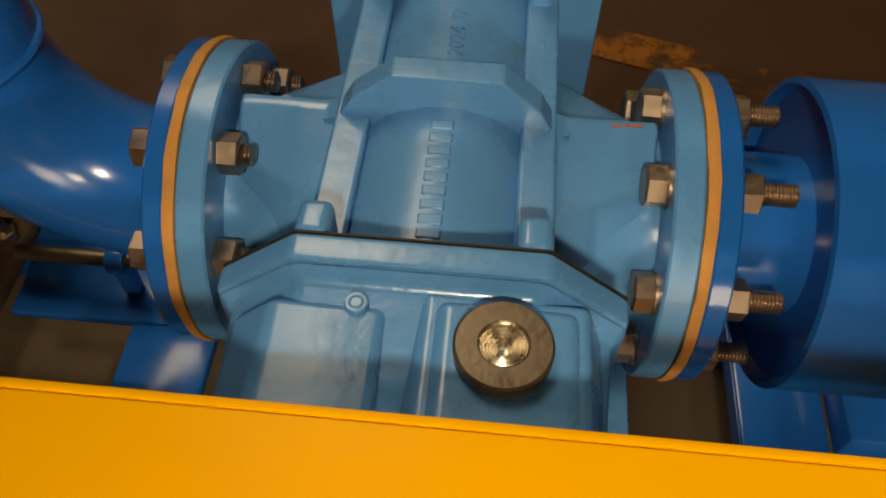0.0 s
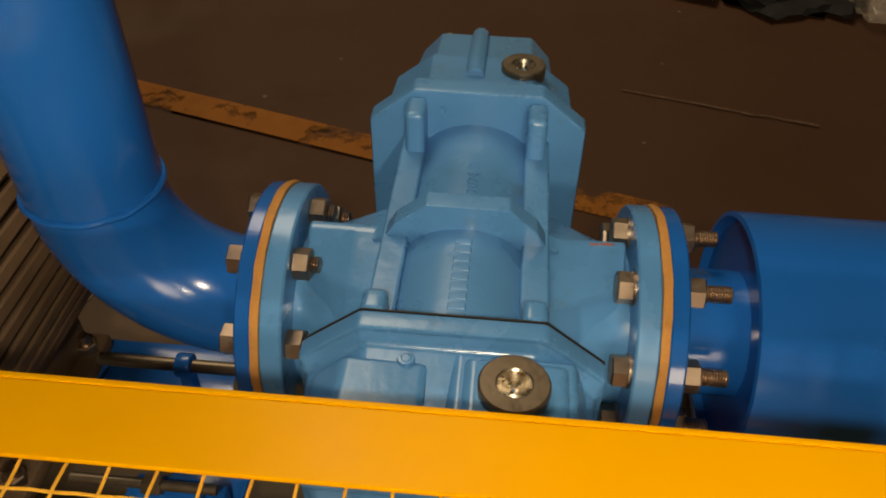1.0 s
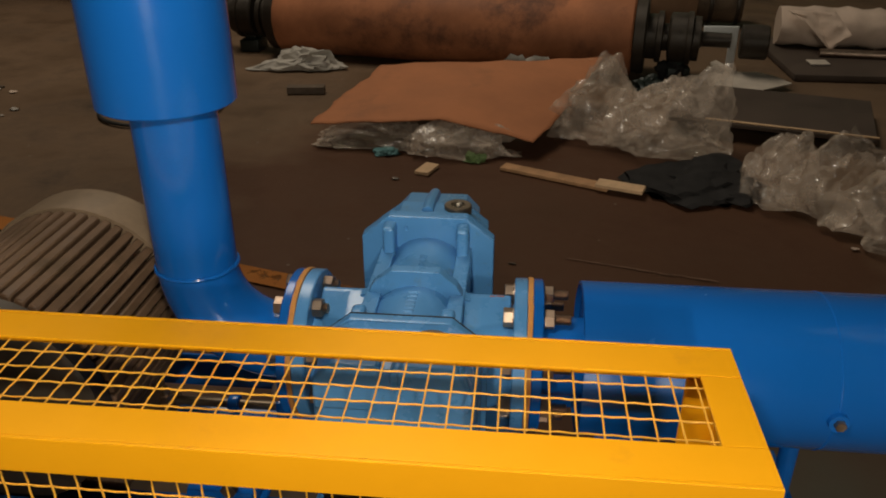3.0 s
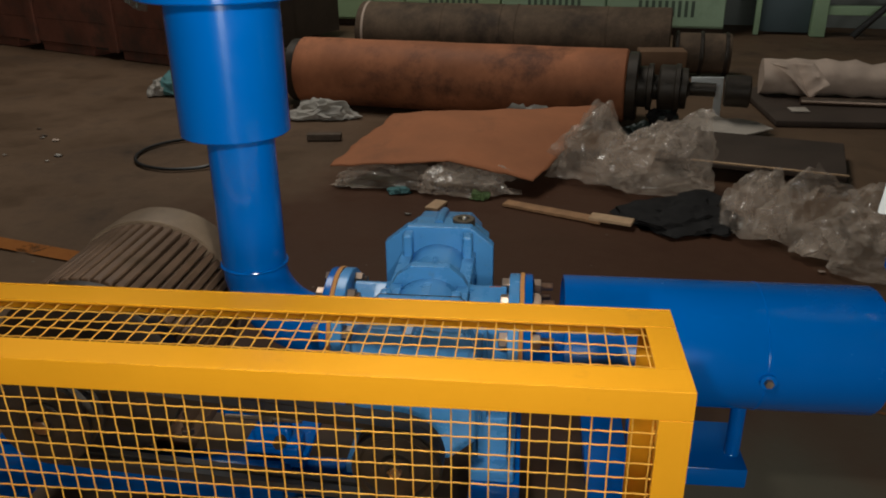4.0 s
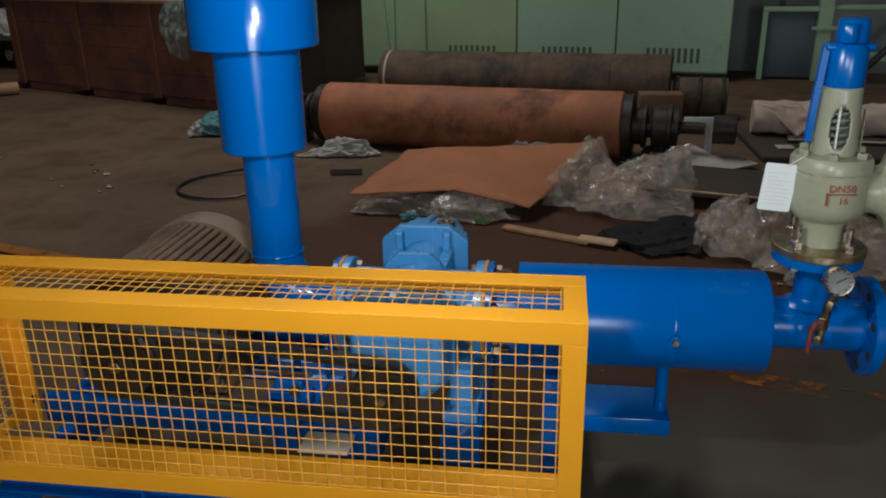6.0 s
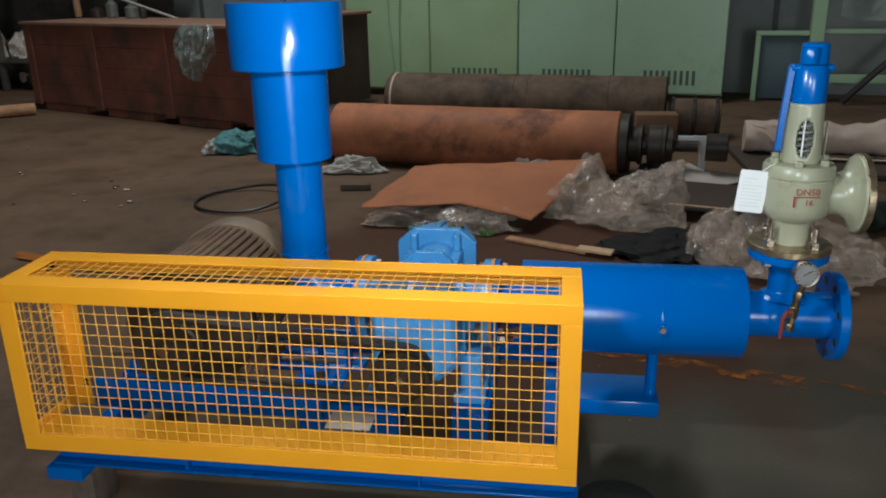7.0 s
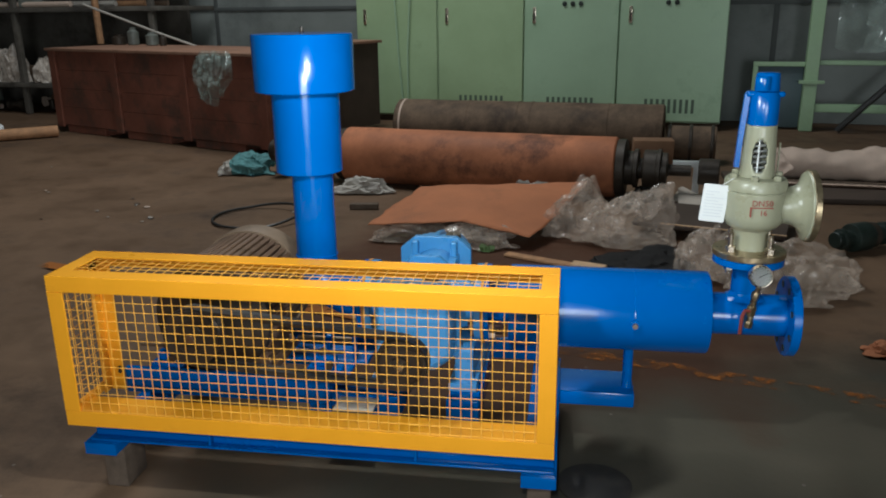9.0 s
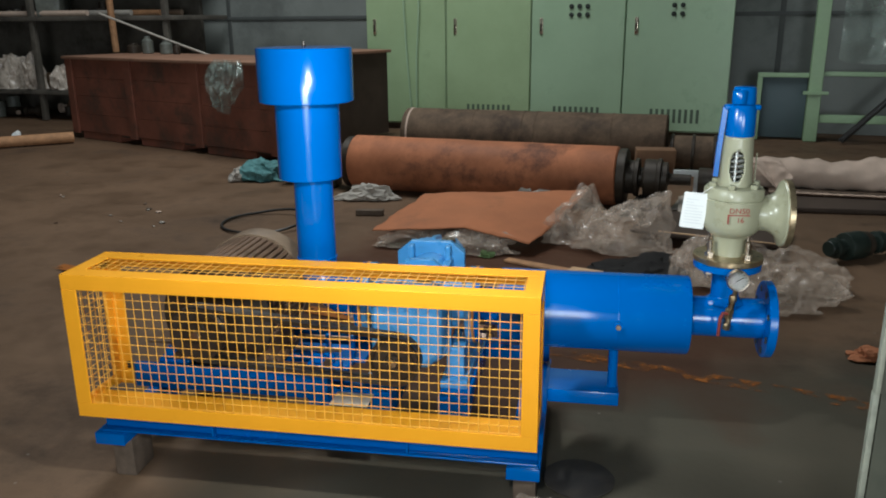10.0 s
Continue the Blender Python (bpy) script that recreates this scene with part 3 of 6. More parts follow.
        if s > 0:
            bm = B()
            for x0, y0, x1, y1 in ((0.096, 0.5925, 0.103, 0.5942), (0.104, 0.5935, 0.1145, 0.5955)):
                box(bm, (XC + x0, y0, 0.4564), (XC + x1, y1, 0.45695), 0.0002, 1)
            part("paint_chip", bm, M_CHIP, web)
        bm = B()
        xf = XC + s * 0.128
        ring_flange(bm, min(xf, xf + s * 0.017), max(xf, xf + s * 0.017), FR, 0.040)
        part("port_flange", bm, M_CAST, w)
        bm = B()
        xg = XC + s * 0.145
        m, h = frame_of((min(xg, xg + s * 0.0065), AY, AZ), (max(xg, xg + s * 0.0065), AY, AZ))
        prof = [(0.042, 0), (FR + 0.001, 0), (FR + 0.002, h / 2), (FR + 0.001, h), (0.042, h), (0.042, 0)]
        lathe(bm, prof, m, 48, caps=False)
        for v in bm.verts:
            if (Vector((v.co.y - AY, v.co.z - AZ))).length > 0.08:
                v.co.x += 0.0012 * smooth_noise(v.co, 40)
        part("gasket", bm, M_GASKET, w, "tan fibre gasket")
    # gear cover facing the guard: a band, then two pads with a groove between them
    bm = B()
    cov = []
    for y, hw, top, bot, cx, cz in ((0.453, 0.0985, 0.4985, 0.262, 0.041, 0.034), (0.4515, 0.097, 0.4950, 0.264, 0.041, 0.034), (0.4495, 0.094, 0.489, 0.266, 0.040, 0.034),
                                    (0.404, 0.0915, 0.4835, 0.27, 0.039, 0.034), (0.388, 0.088, 0.479, 0.275, 0.038, 0.034), (0.380, 0.078, 0.464, 0.288, 0.034, 0.030)):
        cov.append([(x, y, z) for x, z in octa(hw, top, bot, cx, cz)])
    loft(bm, cov, smooth=False)
    bmesh.ops.bevel(bm, geom=[e for e in bm.edges], offset=0.0032, segments=3, profile=0.5, affect="EDGES")
    cover = part("gear_cover", bm, M_CAST, w)
    bm = B()
    prism(bm, [(XC + 0.008, 0.440), (XC + 0.078, 0.440), (XC + 0.084, 0.464), (XC + 0.072, 0.4915), (XC + 0.012, 0.4935), (XC + 0.006, 0.484)], 0.3785, 0.4440, 0.005, 3)
    part("plug_boss", bm, M_CAST, cover)
    bm = B()
    prism(bm, [(XC - 0.004, 0.432), (XC + 0.084, 0.432), (XC + 0.0895, 0.452), (XC + 0.078, 0.4880), (XC + 0.004, 0.4900), (XC - 0.002, 0.480)], 0.381, 0.4494, 0.004, 3)
    part("boss_step", bm, M_CAST, cover)
    bm = B()
    prism(bm, [(XC - 0.086, 0.430), (XC - 0.012, 0.430), (XC - 0.012, 0.4895), (XC - 0.064, 0.4915), (XC - 0.086, 0.470)], 0.3785, 0.4395, 0.005, 3)
    part("raised_pad", bm, M_CAST, cover)
    bm = B()
    cyl(bm, (XC - 0.026, 0.4385, 0.470), (XC - 0.026, 0.4385, 0.4925), 0.0062, 0.0056, 18, 0.001)
    part("sensor_boss", bm, M_CAST, cover)
    # oil filler plugs
    for px, py, pz, r in ((XC + 0.040, 0.4195, 0.4930, 0.0215), (XC + 0.038, 0.793, 0.4875, 0.0205)):
        bm = B()
        m = Matrix.Translation((px, py, pz))
        lathe(bm, [(0.0104, 0.0012), (0.0104, 0.0070), (0.0112, 0.0078), (r - 0.0012, 0.0078), (r, 0.0066), (r, -0.004)], m, 48, caps=False)
        p = part("oil_plug", bm, M_PLUG, w, "dull brass oil filler plug")
        bm = B()
        prof = [(0.0008, 0.0002)]
        for k in range(6):
            r0 = 0.0022 + 0.00137 * k
            prof += [(r0, 0.0003 + 0.00118 * k), (r0 + 0.0005, 0.0010 + 0.00118 * k), (r0 + 0.0008, 0.0008 + 0.00118 * k)]
        prof.append((0.0106, 0.0074))
        lathe(bm, prof, m, 32, caps=False)
        part("threaded_bore", bm, M_HEX, p, "bright threaded bore")
    # rear cap
    bm = B()
    cap = []
    for y, hw, top, bot, cx, cz in ((0.7435, 0.090, 0.499, 0.262, 0.040, 0.032), (0.752, 0.087, 0.491, 0.266, 0.040, 0.030), (0.818, 0.084, 0.487, 0.27, 0.036, 0.028), (0.822, 0.070, 0.483, 0.275, 0.024, 0.026), (0.892, 0.066, 0.470, 0.28, 0.020, 0.022)):
        cap.append([(x, y, z) for x, z in octa(hw, top, bot, cx, cz)])
    loft(bm, cap, smooth=False)
    bmesh.ops.bevel(bm, geom=[e for e in bm.edges], offset=0.0022, segments=2, profile=0.5, affect="EDGES")
    rc = part("rear_cap", bm, M_CAST, w)
    bm = B()
    tube(bm, [(XC - 0.006, 0.775, 0.489), (XC - 0.006, 0.81, 0.489), (XC - 0.006, 0.885, 0.472)], 0.009, 10)
    part("cap_rib", bm, M_CAST, rc)
    for hx, hy, hz in ((XC - 0.030, 0.7215, 0.4865), (XC - 0.026, 0.4385, 0.4927)):
        bm = B()
        lathe(bm, [(0.0016, -0.0015), (0.0026, 0.0002), (0.0032, 0.0004), (0.0036, 0.0), (0.0037, -0.002)], frame_of((hx, hy, hz), (hx, hy - (0.0 if hy < 0.6 else 0.01), hz + (0.01 if hy < 0.6 else 0)))[0], 14, caps=False)
        part("tapped_hole", bm, M_CAST, w)
    # raised casting marks: plain bars for the serial, the casting date spelled out
    for i in range(9):
        y = 0.490 + 0.0094 * i
        bm = B()
        box(bm, (XC - 0.0066, y, 0.4712), (XC + 0.0064, y + 0.0066, 0.4736), 0.0012, 3)
        part("casting_mark", bm, M_CAST, w)
    text_part("casting_date", "2024 07", pose(XC + 0.002, 0.648, 0.4731, 0, 0, 90), 0.0135, M_CAST, w, 0.0006)
    # feet
    for x0, x1, y0, y1 in ((XC - 0.118, XC - 0.05, 0.43, 0.75), (XC + 0.075, XC + 0.145, 0.43, 0.75)):
        bm = B()
        box(bm, (x0, y0, 0.2005), (x1, y1, 0.222), 0.004)
        box(bm, (x0 + 0.012, y0 + 0.03, 0.215), (x1 - 0.012, y1 - 0.03, 0.30), 0.004)
        part("foot", bm, M_CAST, w)
    flange_bolts(w, XC - 0.1645, XC - 0.128, 0.008)
    flange_bolts(w, XC + 0.128, XC + 0.1655, 0.019)
    return w


# ---------- intake elbow and filter ----------
PX, PR = 0.0990, 0.0515     # riser axis and radius


def build_intake():
    w = thing("intake_filter", (PX, AY, AZ), "glossy blue intake elbow, riser pipe and stepped round air filter", "air filter")
    bm = B()
    ring_flange(bm, XC - 0.164, XC - 0.1517, FR, 0.045)
    part("flange", bm, M_BLUE, w)
    bm = B()
    bend = 0.1110
    cx, cz = PX + bend, AZ + bend
    pts = [(XC - 0.160, AY, AZ)]
    for i in range(17):
        a = math.radians(270 - 90 * i / 16)
        pts.append((cx + bend * math.cos(a), AY, cz + bend * math.sin(a)))
    pts.append((PX, AY, cz + 0.004))
    tube(bm, pts, PR, 40)
    part("elbow", bm, M_BLUE, w)
    bm = B()
    cyl(bm, (PX, AY, cz + 0.004), (PX, AY, 0.712), PR, n=48)
    riser = part("riser", bm, M_BLUE, w)
    bm = B()
    ring = []
    for i in range(48):
        a = 2 * math.pi * i / 48
        rr = PR + 0.0001 + 0.0003 * math.sin(7 * a)
        ring.append((PX + rr * math.cos(a), AY + rr * math.sin(a), cz + 0.004 + 0.0004 * math.sin(11 * a)))
    tube(bm, ring, 0.0030, 8, closed=True)
    part("weld_bead", bm, M_BLUE, riser)
    bm = B()
    lathe(bm, [(0.05, 0.0), (0.0810, 0.0), (0.0830, 0.002), (0.0830, 0.205)], Matrix.Translation((PX - 0.009, AY + 0.008, 0.705)), 56, caps=False)
    part("filter_body", bm, M_BLUE, w)
    bm = B()
    lathe(bm, [(0.07, 0.002), (0.1195, 0.0), (0.1215, 0.002), (0.1215, 0.131), (0.1195, 0.134), (0.02, 0.137)], Matrix.Translation((PX - 0.009, AY + 0.008, 0.903)), 64)
    hd = part("filter_head", bm, M_BLUE, w)
    bm = B()
    box(bm, (PX - 0.057, AY - 0.1034, 0.906), (PX - 0.0563, AY - 0.1010, 1.032))
    part("seam", bm, M_BLUE, hd)
    bm = B()
    cyl(bm, (PX - 0.009, AY + 0.008, 1.036), (PX - 0.009, AY + 0.008, 1.052), 0.004, n=10)
    hexagon(bm, (PX - 0.009, AY + 0.008, 1.037), (PX - 0.009, AY + 0.008, 1.043), 0.013)
    part("wing_bolt", bm, M_IRON, hd)
    return w


# ---------- discharge silencer ----------
def build_silencer():
    w = thing("discharge_silencer", (0.85, AY, AZ - 0.1), "glossy blue cylindrical discharge silencer with flanged tee outlet", "silencer")
    bm = B()
    ring_flange(bm, XC + 0.1517, XC + 0.165, FR, 0.045)
    part("flange", bm, M_BLUE, w)
    bm = B()
    cyl(bm, (XC + 0.16, AY, AZ), (0.615, AY, AZ), 0.052, n=40)
    part("inlet_pipe", bm, M_BLUE, w)
    m, h = frame_of((0.599, AY, AZ), (1.074, AY, AZ))
    bm = B()
    R = 0.1005
    lathe(bm, [(0.05, 0.009), (R - 0.008, 0.007), (R - 0.004, 0.0), (R, 0.001), (R, h - 0.004), (R - 0.002, h - 0.001), (R - 0.005, h), (0.04, h - 0.003)], m, 72)
    shell = part("shell", bm, M_BLUE, w)
    bm = B()
    lathe(bm, [(R - 0.001, 0.0), (R + 0.0007, 0.0012), (R + 0.0007, 0.0032), (R - 0.001, 0.0045)], frame_of((0.8955, AY, AZ), (1.0, AY, AZ))[0], 72, caps=False)
    part("weld_seam", bm, M_BLUE, shell)
    bm = B()
    cyl(bm, (0.898, AY - R + 0.004, AZ - 0.002), (0.898, AY - R - 0.007, AZ - 0.002), 0.012, n=20)
    boss = part("drain_boss", bm, M_BLUE, shell)
    bm = B()
    hexagon(bm, (0.898, AY - R - 0.006, AZ - 0.002), (0.898, AY - R - 0.013, AZ - 0.002), 0.0125)
    part("drain_plug", bm, M_STEEL, boss)
    bm = B()
    cyl(bm, (1.070, AY, AZ), (1.262, AY, AZ), 0.0505, n=48)
    part("outlet_pipe", bm, M_BLUE, w)
    bm = B()
    ring_flange(bm, 1.252, 1.272, 0.096, 0.046)
    ef = part("outlet_flange", bm, M_BLUE, w)
    # dark discs on the face; the shade of open holes is put into colour
    for k in range(8):
        a = math.radians(22.5 + 45 * k)
        bm = B()
        lathe(bm, [(0.0085, 0.0), (0.0085, 0.0012), (0.001, 0.0013)], frame_of((1.2515, AY - 0.077 * math.sin(a), AZ + 0.077 * math.cos(a)), (1.2, AY - 0.077 * math.sin(a), AZ + 0.077 * math.cos(a)))[0], 14)
        part("bolt_hole", bm, M_DARKHOLE, ef)
    bm = B()
    cyl(bm, (VX, AY, AZ + 0.03), (VX, AY, 0.512), 0.0335, n=40)
    lathe(bm, [(0.0505, 0.0), (0.045, 0.004), (0.0375, 0.009), (0.0335, 0.016)], Matrix.Translation((VX, AY, AZ + 0.044)), 40, caps=False)
    part("branch", bm, M_BLUE, w)
    bm = B()
    lathe(bm, [(0.03, 0.0), (0.079, 0.0), (0.0805, 0.0015), (0.0805, 0.0155), (0.079, 0.017), (0.03, 0.017)], Matrix.Translation((VX, AY, 0.508)), 48)
    part("branch_flange", bm, M_BLUE, w)
    bm = B()
    cyl(bm, (0.895, AY, 0.165), (0.895, AY, AZ - R + 0.003), 0.0125, n=24)
    part("support_leg", bm, M_BLUE, w)
    return w


VX = 1.158


def build_relief_valve():
    w = thing("relief_valve", (VX, AY, 0.525), "cream cast safety relief valve with blue spring bonnet and side outlet", "valve")
    T = Matrix.Translation((VX, AY, 0))
    bm = B()
    lathe(bm, [(0.03, 0.526), (0.0810, 0.526), (0.0825, 0.5275), (0.0825, 0.5395), (0.0810, 0.541), (0.034, 0.543)], T, 48)
    part("inlet_flange", bm, M_BRASSRIM, w, "bare turned steel flange")
    bm = B()
    lathe(bm, [(0.040, 0.541), (0.0395, 0.548), (0.0385, 0.580), (0.042, 0.590), (0.058, 0.600), (0.0672, 0.612), (0.069, 0.628), (0.069, 0.681), (0.0665, 0.6835), (0.069, 0.686), (0.069, 0.704), (0.064, 0.711), (0.03, 0.714)], T, 48)
    body = part("body", bm, M_CREAM, w)
    bm = B()
    m = frame_of((VX + 0.031, AY, 0.646), (VX + 0.2, AY, 0.646))[0]
    lathe(bm, [(0.046, 0.0), (0.0425, 0.020), (0.0425, 0.044), (0.0455, 0.056), (0.053, 0.067), (0.066, 0.0755), (0.078, 0.079), (0.080, 0.083)], m, 44)
    part("outlet_horn", bm, M_CREAM, body)
    bm = B()
    lathe(bm, [(0.045, 0.083), (0.0815, 0.083), (0.083, 0.0845), (0.083, 0.096), (0.0815, 0.0975), (0.04, 0.0975)], m, 44)
    part("outlet_flange", bm, M_BRASSRIM, w, "bare turned steel flange")
    for k in range(6):
        a = math.radians(15 + 60 * k)
        bm = B()
        x, y = VX + 0.054 * math.cos(a), AY + 0.054 * math.sin(a)
        hexagon(bm, (x, y, 0.710), (x, y, 0.722), 0.015)
        part("bonnet_nut", bm, M_CREAM, body)
    # bonnet with an oval window
    bm = B()
    n, R0, R1, z0, z1 = 72, 0.0388, 0.0338, 0.712, 0.832
    rows = 24
    g = [[None] * n for _ in range(rows + 1)]
    for j in range(rows + 1):
        z = z0 + (z1 - z0) * j / rows
        r = R0 + (R1 - R0) * j / rows
        for i in range(n):
            a = 2 * math.pi * i / n
            g[j][i] = bm.verts.new((VX + r * math.cos(a), AY + r * math.sin(a), z))
    for j in range(rows):
        for i in range(n):
            a = 2 * math.pi * (i + 0.5) / n
            zc = z0 + (z1 - z0) * (j + 0.5) / rows
            da = math.atan2(math.sin(a + math.pi / 2 - WIN_A), math.cos(a + math.pi / 2 - WIN_A))
            if (abs(da) / 0.46) ** 2.6 + (abs(zc - 0.764) / 0.036) ** 2.6 < 1:
                continue
            f = bm.faces.new((g[j][i], g[j][(i + 1) % n], g[j + 1][(i + 1) % n], g[j + 1][i]))
            f.smooth = True
    bonnet = part("bonnet", bm, M_CREAM, w)
    sol = bonnet.modifiers.new("wall", "SOLIDIFY")
    sol.thickness, sol.offset = 0.004, -1
    bm = B()
    pts = []
    for i in range(161):
        a = 2 * math.pi * i / 20
        pts.append((VX + 0.0255 * math.cos(a), AY + 0.0255 * math.sin(a), 0.716 + 0.10 * i / 160))
    tube(bm, pts, 0.0034, 8)
    part("spring", bm, M_SPRING, bonnet, "grey coil spring")
    for da in (-0.10,):
        a = WIN_A - math.pi / 2 + da
        bm = B()
        cyl(bm, (VX + 0.0305 * math.cos(a), AY + 0.0305 * math.sin(a), 0.716), (VX + 0.0305 * math.cos(a), AY + 0.0305 * math.sin(a), 0.816), 0.0019, n=8)
        part("cage_rod", bm, M_WHITE, bonnet)
    bm = B()
    cyl(bm, (VX, AY, 0.712), (VX, AY, 0.83), 0.006, n=12)
    part("spindle", bm, M_HEX, bonnet)
    bm = B()
    lathe(bm, [(0.0325, 0.832), (0.0335, 0.835), (0.0330, 0.896), (0.028, 0.905)], Matrix.Translation((VX + 0.001, AY, 0)), 40)
    capp = part("cap", bm, M_BLUE, w, "blue painted cap")
    bm = B()
    box(bm, (VX - 0.040, AY - 0.016, 0.893), (VX + 0.042, AY + 0.016, 0.906), 0.006, 3)
    part("yoke", bm, M_BLUE, capp)
    bm = B()
    cyl(bm, (VX + 0.004, AY, 0.905), (VX + 0.004, AY, 0.947), 0.027, 0.0255, 32, 0.005)
    part("cap_knob", bm, M_BLUE, capp)
    bm = B()
    cyl(bm, (VX - 0.010, AY - 0.020, 0.908), (VX - 0.010, AY - 0.020, 0.940), 0.017, n=24, bevel=0.003)
    part("cap_boss", bm, M_BLUE, capp)
    bm = B()
    loft(bm, [[(x - 0.0055, AY - 0.010, z), (x + 0.0055, AY - 0.010, z), (x + 0.0055, AY + 0.002, z), (x - 0.0055, AY + 0.002, z)] for x, z in ((VX - 0.0375, 0.900), (VX - 0.0395, 0.87), (VX - 0.0445, 0.80), (VX - 0.0475, 0.735))])
    part("lever", bm, M_BLUE, capp)
    bm = B()
    box(bm, (VX + 0.0425, AY - 0.006, 0.722), (VX + 0.0445, AY + 0.004, 0.792), 0.0006, 1)
    part("seal_strip", bm, M_CREAM, w)
    for k in range(4):
        a = math.radians(35 + 90 * k)
        x, y = VX + 0.0605 * math.cos(a), AY + 0.0605 * math.sin(a)
        bm = B()
        cyl(bm, (x, y, 0.490), (x, y, 0.585), 0.0062, n=12)
        hexagon(bm, (x, y, 0.541), (x, y, 0.556), 0.0205)
        hexagon(bm, (x, y, 0.498), (x, y, 0.508), 0.0205)
        part("stud", bm, M_HEX, w)
    # painted size marks
    text_part("size_mark", "DN50", pose(VX + 0.0040, AY - 0.0695, 0.664, 90, 0, 3.5), 0.0185, M_RED, w)
    text_part("size_mark", "16", pose(VX + 0.0075, AY - 0.0692, 0.642, 90, 0, 6), 0.0175, M_RED, w)
    bm = B()
    face = pose(VX + 0.0040, AY - 0.0692, 0.653, 0, 0, 3.5)
    box(bm, (-0.025, -0.0008, 0.0), (0.024, 0.006, 0.0022), m=face)
    box(bm, (-0.025, -0.0008, -0.020), (-0.0225, 0.006, 0.0), m=face)
    part("underline", bm, M_RED, w)
    # hanging tag
    tag = thing("valve_tag", (VX - 0.085, AY - 0.02, 0.61), "white plastic instruction tag with faint grey print", "tag")
    bm = B()
    lean = Matrix.Translation((VX - 0.0925, AY - 0.0233, 0.653)) @ Matrix.Rotation(radians(5), 4, "Y")
    outline = []
    for cx, cz, a0 in ((0.0245, 0.040, 0), (-0.0245, 0.040, 90), (-0.0245, -0.040, 180), (0.0245, -0.040, 270)):
        outline += [(cx + 0.004 * math.cos(radians(a0 + d)), cz + 0.004 * math.sin(radians(a0 + d))) for d in (0, 30, 60, 90)]
    prism(bm, outline, -0.0008, 0.0008)
    bmesh.ops.transform(bm, matrix=lean, verts=bm.verts[:])
    part("plate", bm, M_WHITE, tag)
    bm = B()
    tube(bm, [(VX - 0.08, AY - 0.0235, 0.692), (VX - 0.074, AY - 0.03, 0.70), (VX - 0.055, AY - 0.035, 0.715)], 0.0008, 6)
    part("string", bm, M_WHITE, tag)
    for i in range(9):
        bm = B()
        box(bm, (-0.0215, -0.0016, 0.026 - i * 0.0072), (-0.0215 + random.choice((0.018, 0.03, 0.038, 0.042)), -0.0009, 0.028 - i * 0.0072), m=lean)
        part("print_bar", bm, M_GREYINK, tag)
    return w


WIN_A = -0.13


def build_gauge():
    gx, gy, gz = 1.166, 0.487, 0.505
    w = thing("pressure_gauge", (gx, AY - 0.05, 0.33), "small white-faced pressure gauge on brass cock with red handle", "gauge")
    d = Vector((0.03, -1, 0.12)).normalized()
    m = frame_of((gx, gy, gz), Vector((gx, gy, gz)) + d * 0.1)[0]
    bm = B()
    lathe(bm, [(0.019, -0.012), (0.0240, -0.010), (0.0255, 0.0), (0.0255, 0.010), (0.0240, 0.012), (0.0222, 0.0115), (0.0222, 0.008)], m, 36, caps=False)
    part("case", bm, M_HEX, w)
    bm = B()
    lathe(bm, [(0.0238, 0.004), (0.0238, 0.0062)], m, 36)
    face = part("dial", bm, M_WHITE, w)
    for i in range(13):
        a = math.radians(-135 + 22.5 * i)
        bm = B()
        box(bm, (-0.0005, 0.0175, 0.0063), (0.0005, 0.0215, 0.0067), m=m @ Matrix.Rotation(-a, 4, "Z"))
        part("tick", bm, M_BLACK, face)
    bm = B()
    box(bm, (-0.0008, -0.005, 0.0068), (0.0008, 0.016, 0.0074), m=m @ Matrix.Rotation(radians(-60), 4, "Z"))
    part("needle", bm, M_BLACK, face)
    bm = B()
    lathe(bm, [(0.0236, 0.0095), (0.0236, 0.0105)], m, 36)
    part("lens", bm, M_GLASS, w)
    bm = B()
    cyl(bm, (gx, gy, gz - 0.026), (gx - 0.004, gy + 0.004, gz - 0.042), 0.006, n=12)
    hexagon(bm, (gx - 0.004, gy + 0.004, gz - 0.040), (gx - 0.006, gy + 0.006, gz - 0.056), 0.016)
    cyl(bm, (gx - 0.006, gy + 0.006, gz - 0.055), (gx - 0.014, gy + 0.008, gz - 0.125), 0.0078, n=14)
    hexagon(bm, (gx - 0.009, gy + 0.007, gz - 0.075), (gx - 0.012, gy + 0.0075, gz - 0.098), 0.019)
    hexagon(bm, (gx - 0.013, gy + 0.008, gz - 0.112), (gx - 0.015, gy + 0.008, gz - 0.128), 0.017)
    cyl(bm, (gx - 0.0145, gy + 0.008, gz - 0.12), (gx - 0.0145, AY - 0.044, gz - 0.12), 0.0075, n=14)
    part("cock", bm, M_BRASS, w, "brass shut-off cock")
    bm = B()
    tube(bm, [(gx - 0.012, gy + 0.002, gz - 0.086), (gx - 0.026, gy - 0.002, gz - 0.083), (gx - 0.031, gy - 0.002, gz - 0.098), (gx - 0.032, gy, gz - 0.142)], 0.0042, 8)
    part("cock_handle", bm, M_DULLRED, w, "dull red lever handle")
    return w


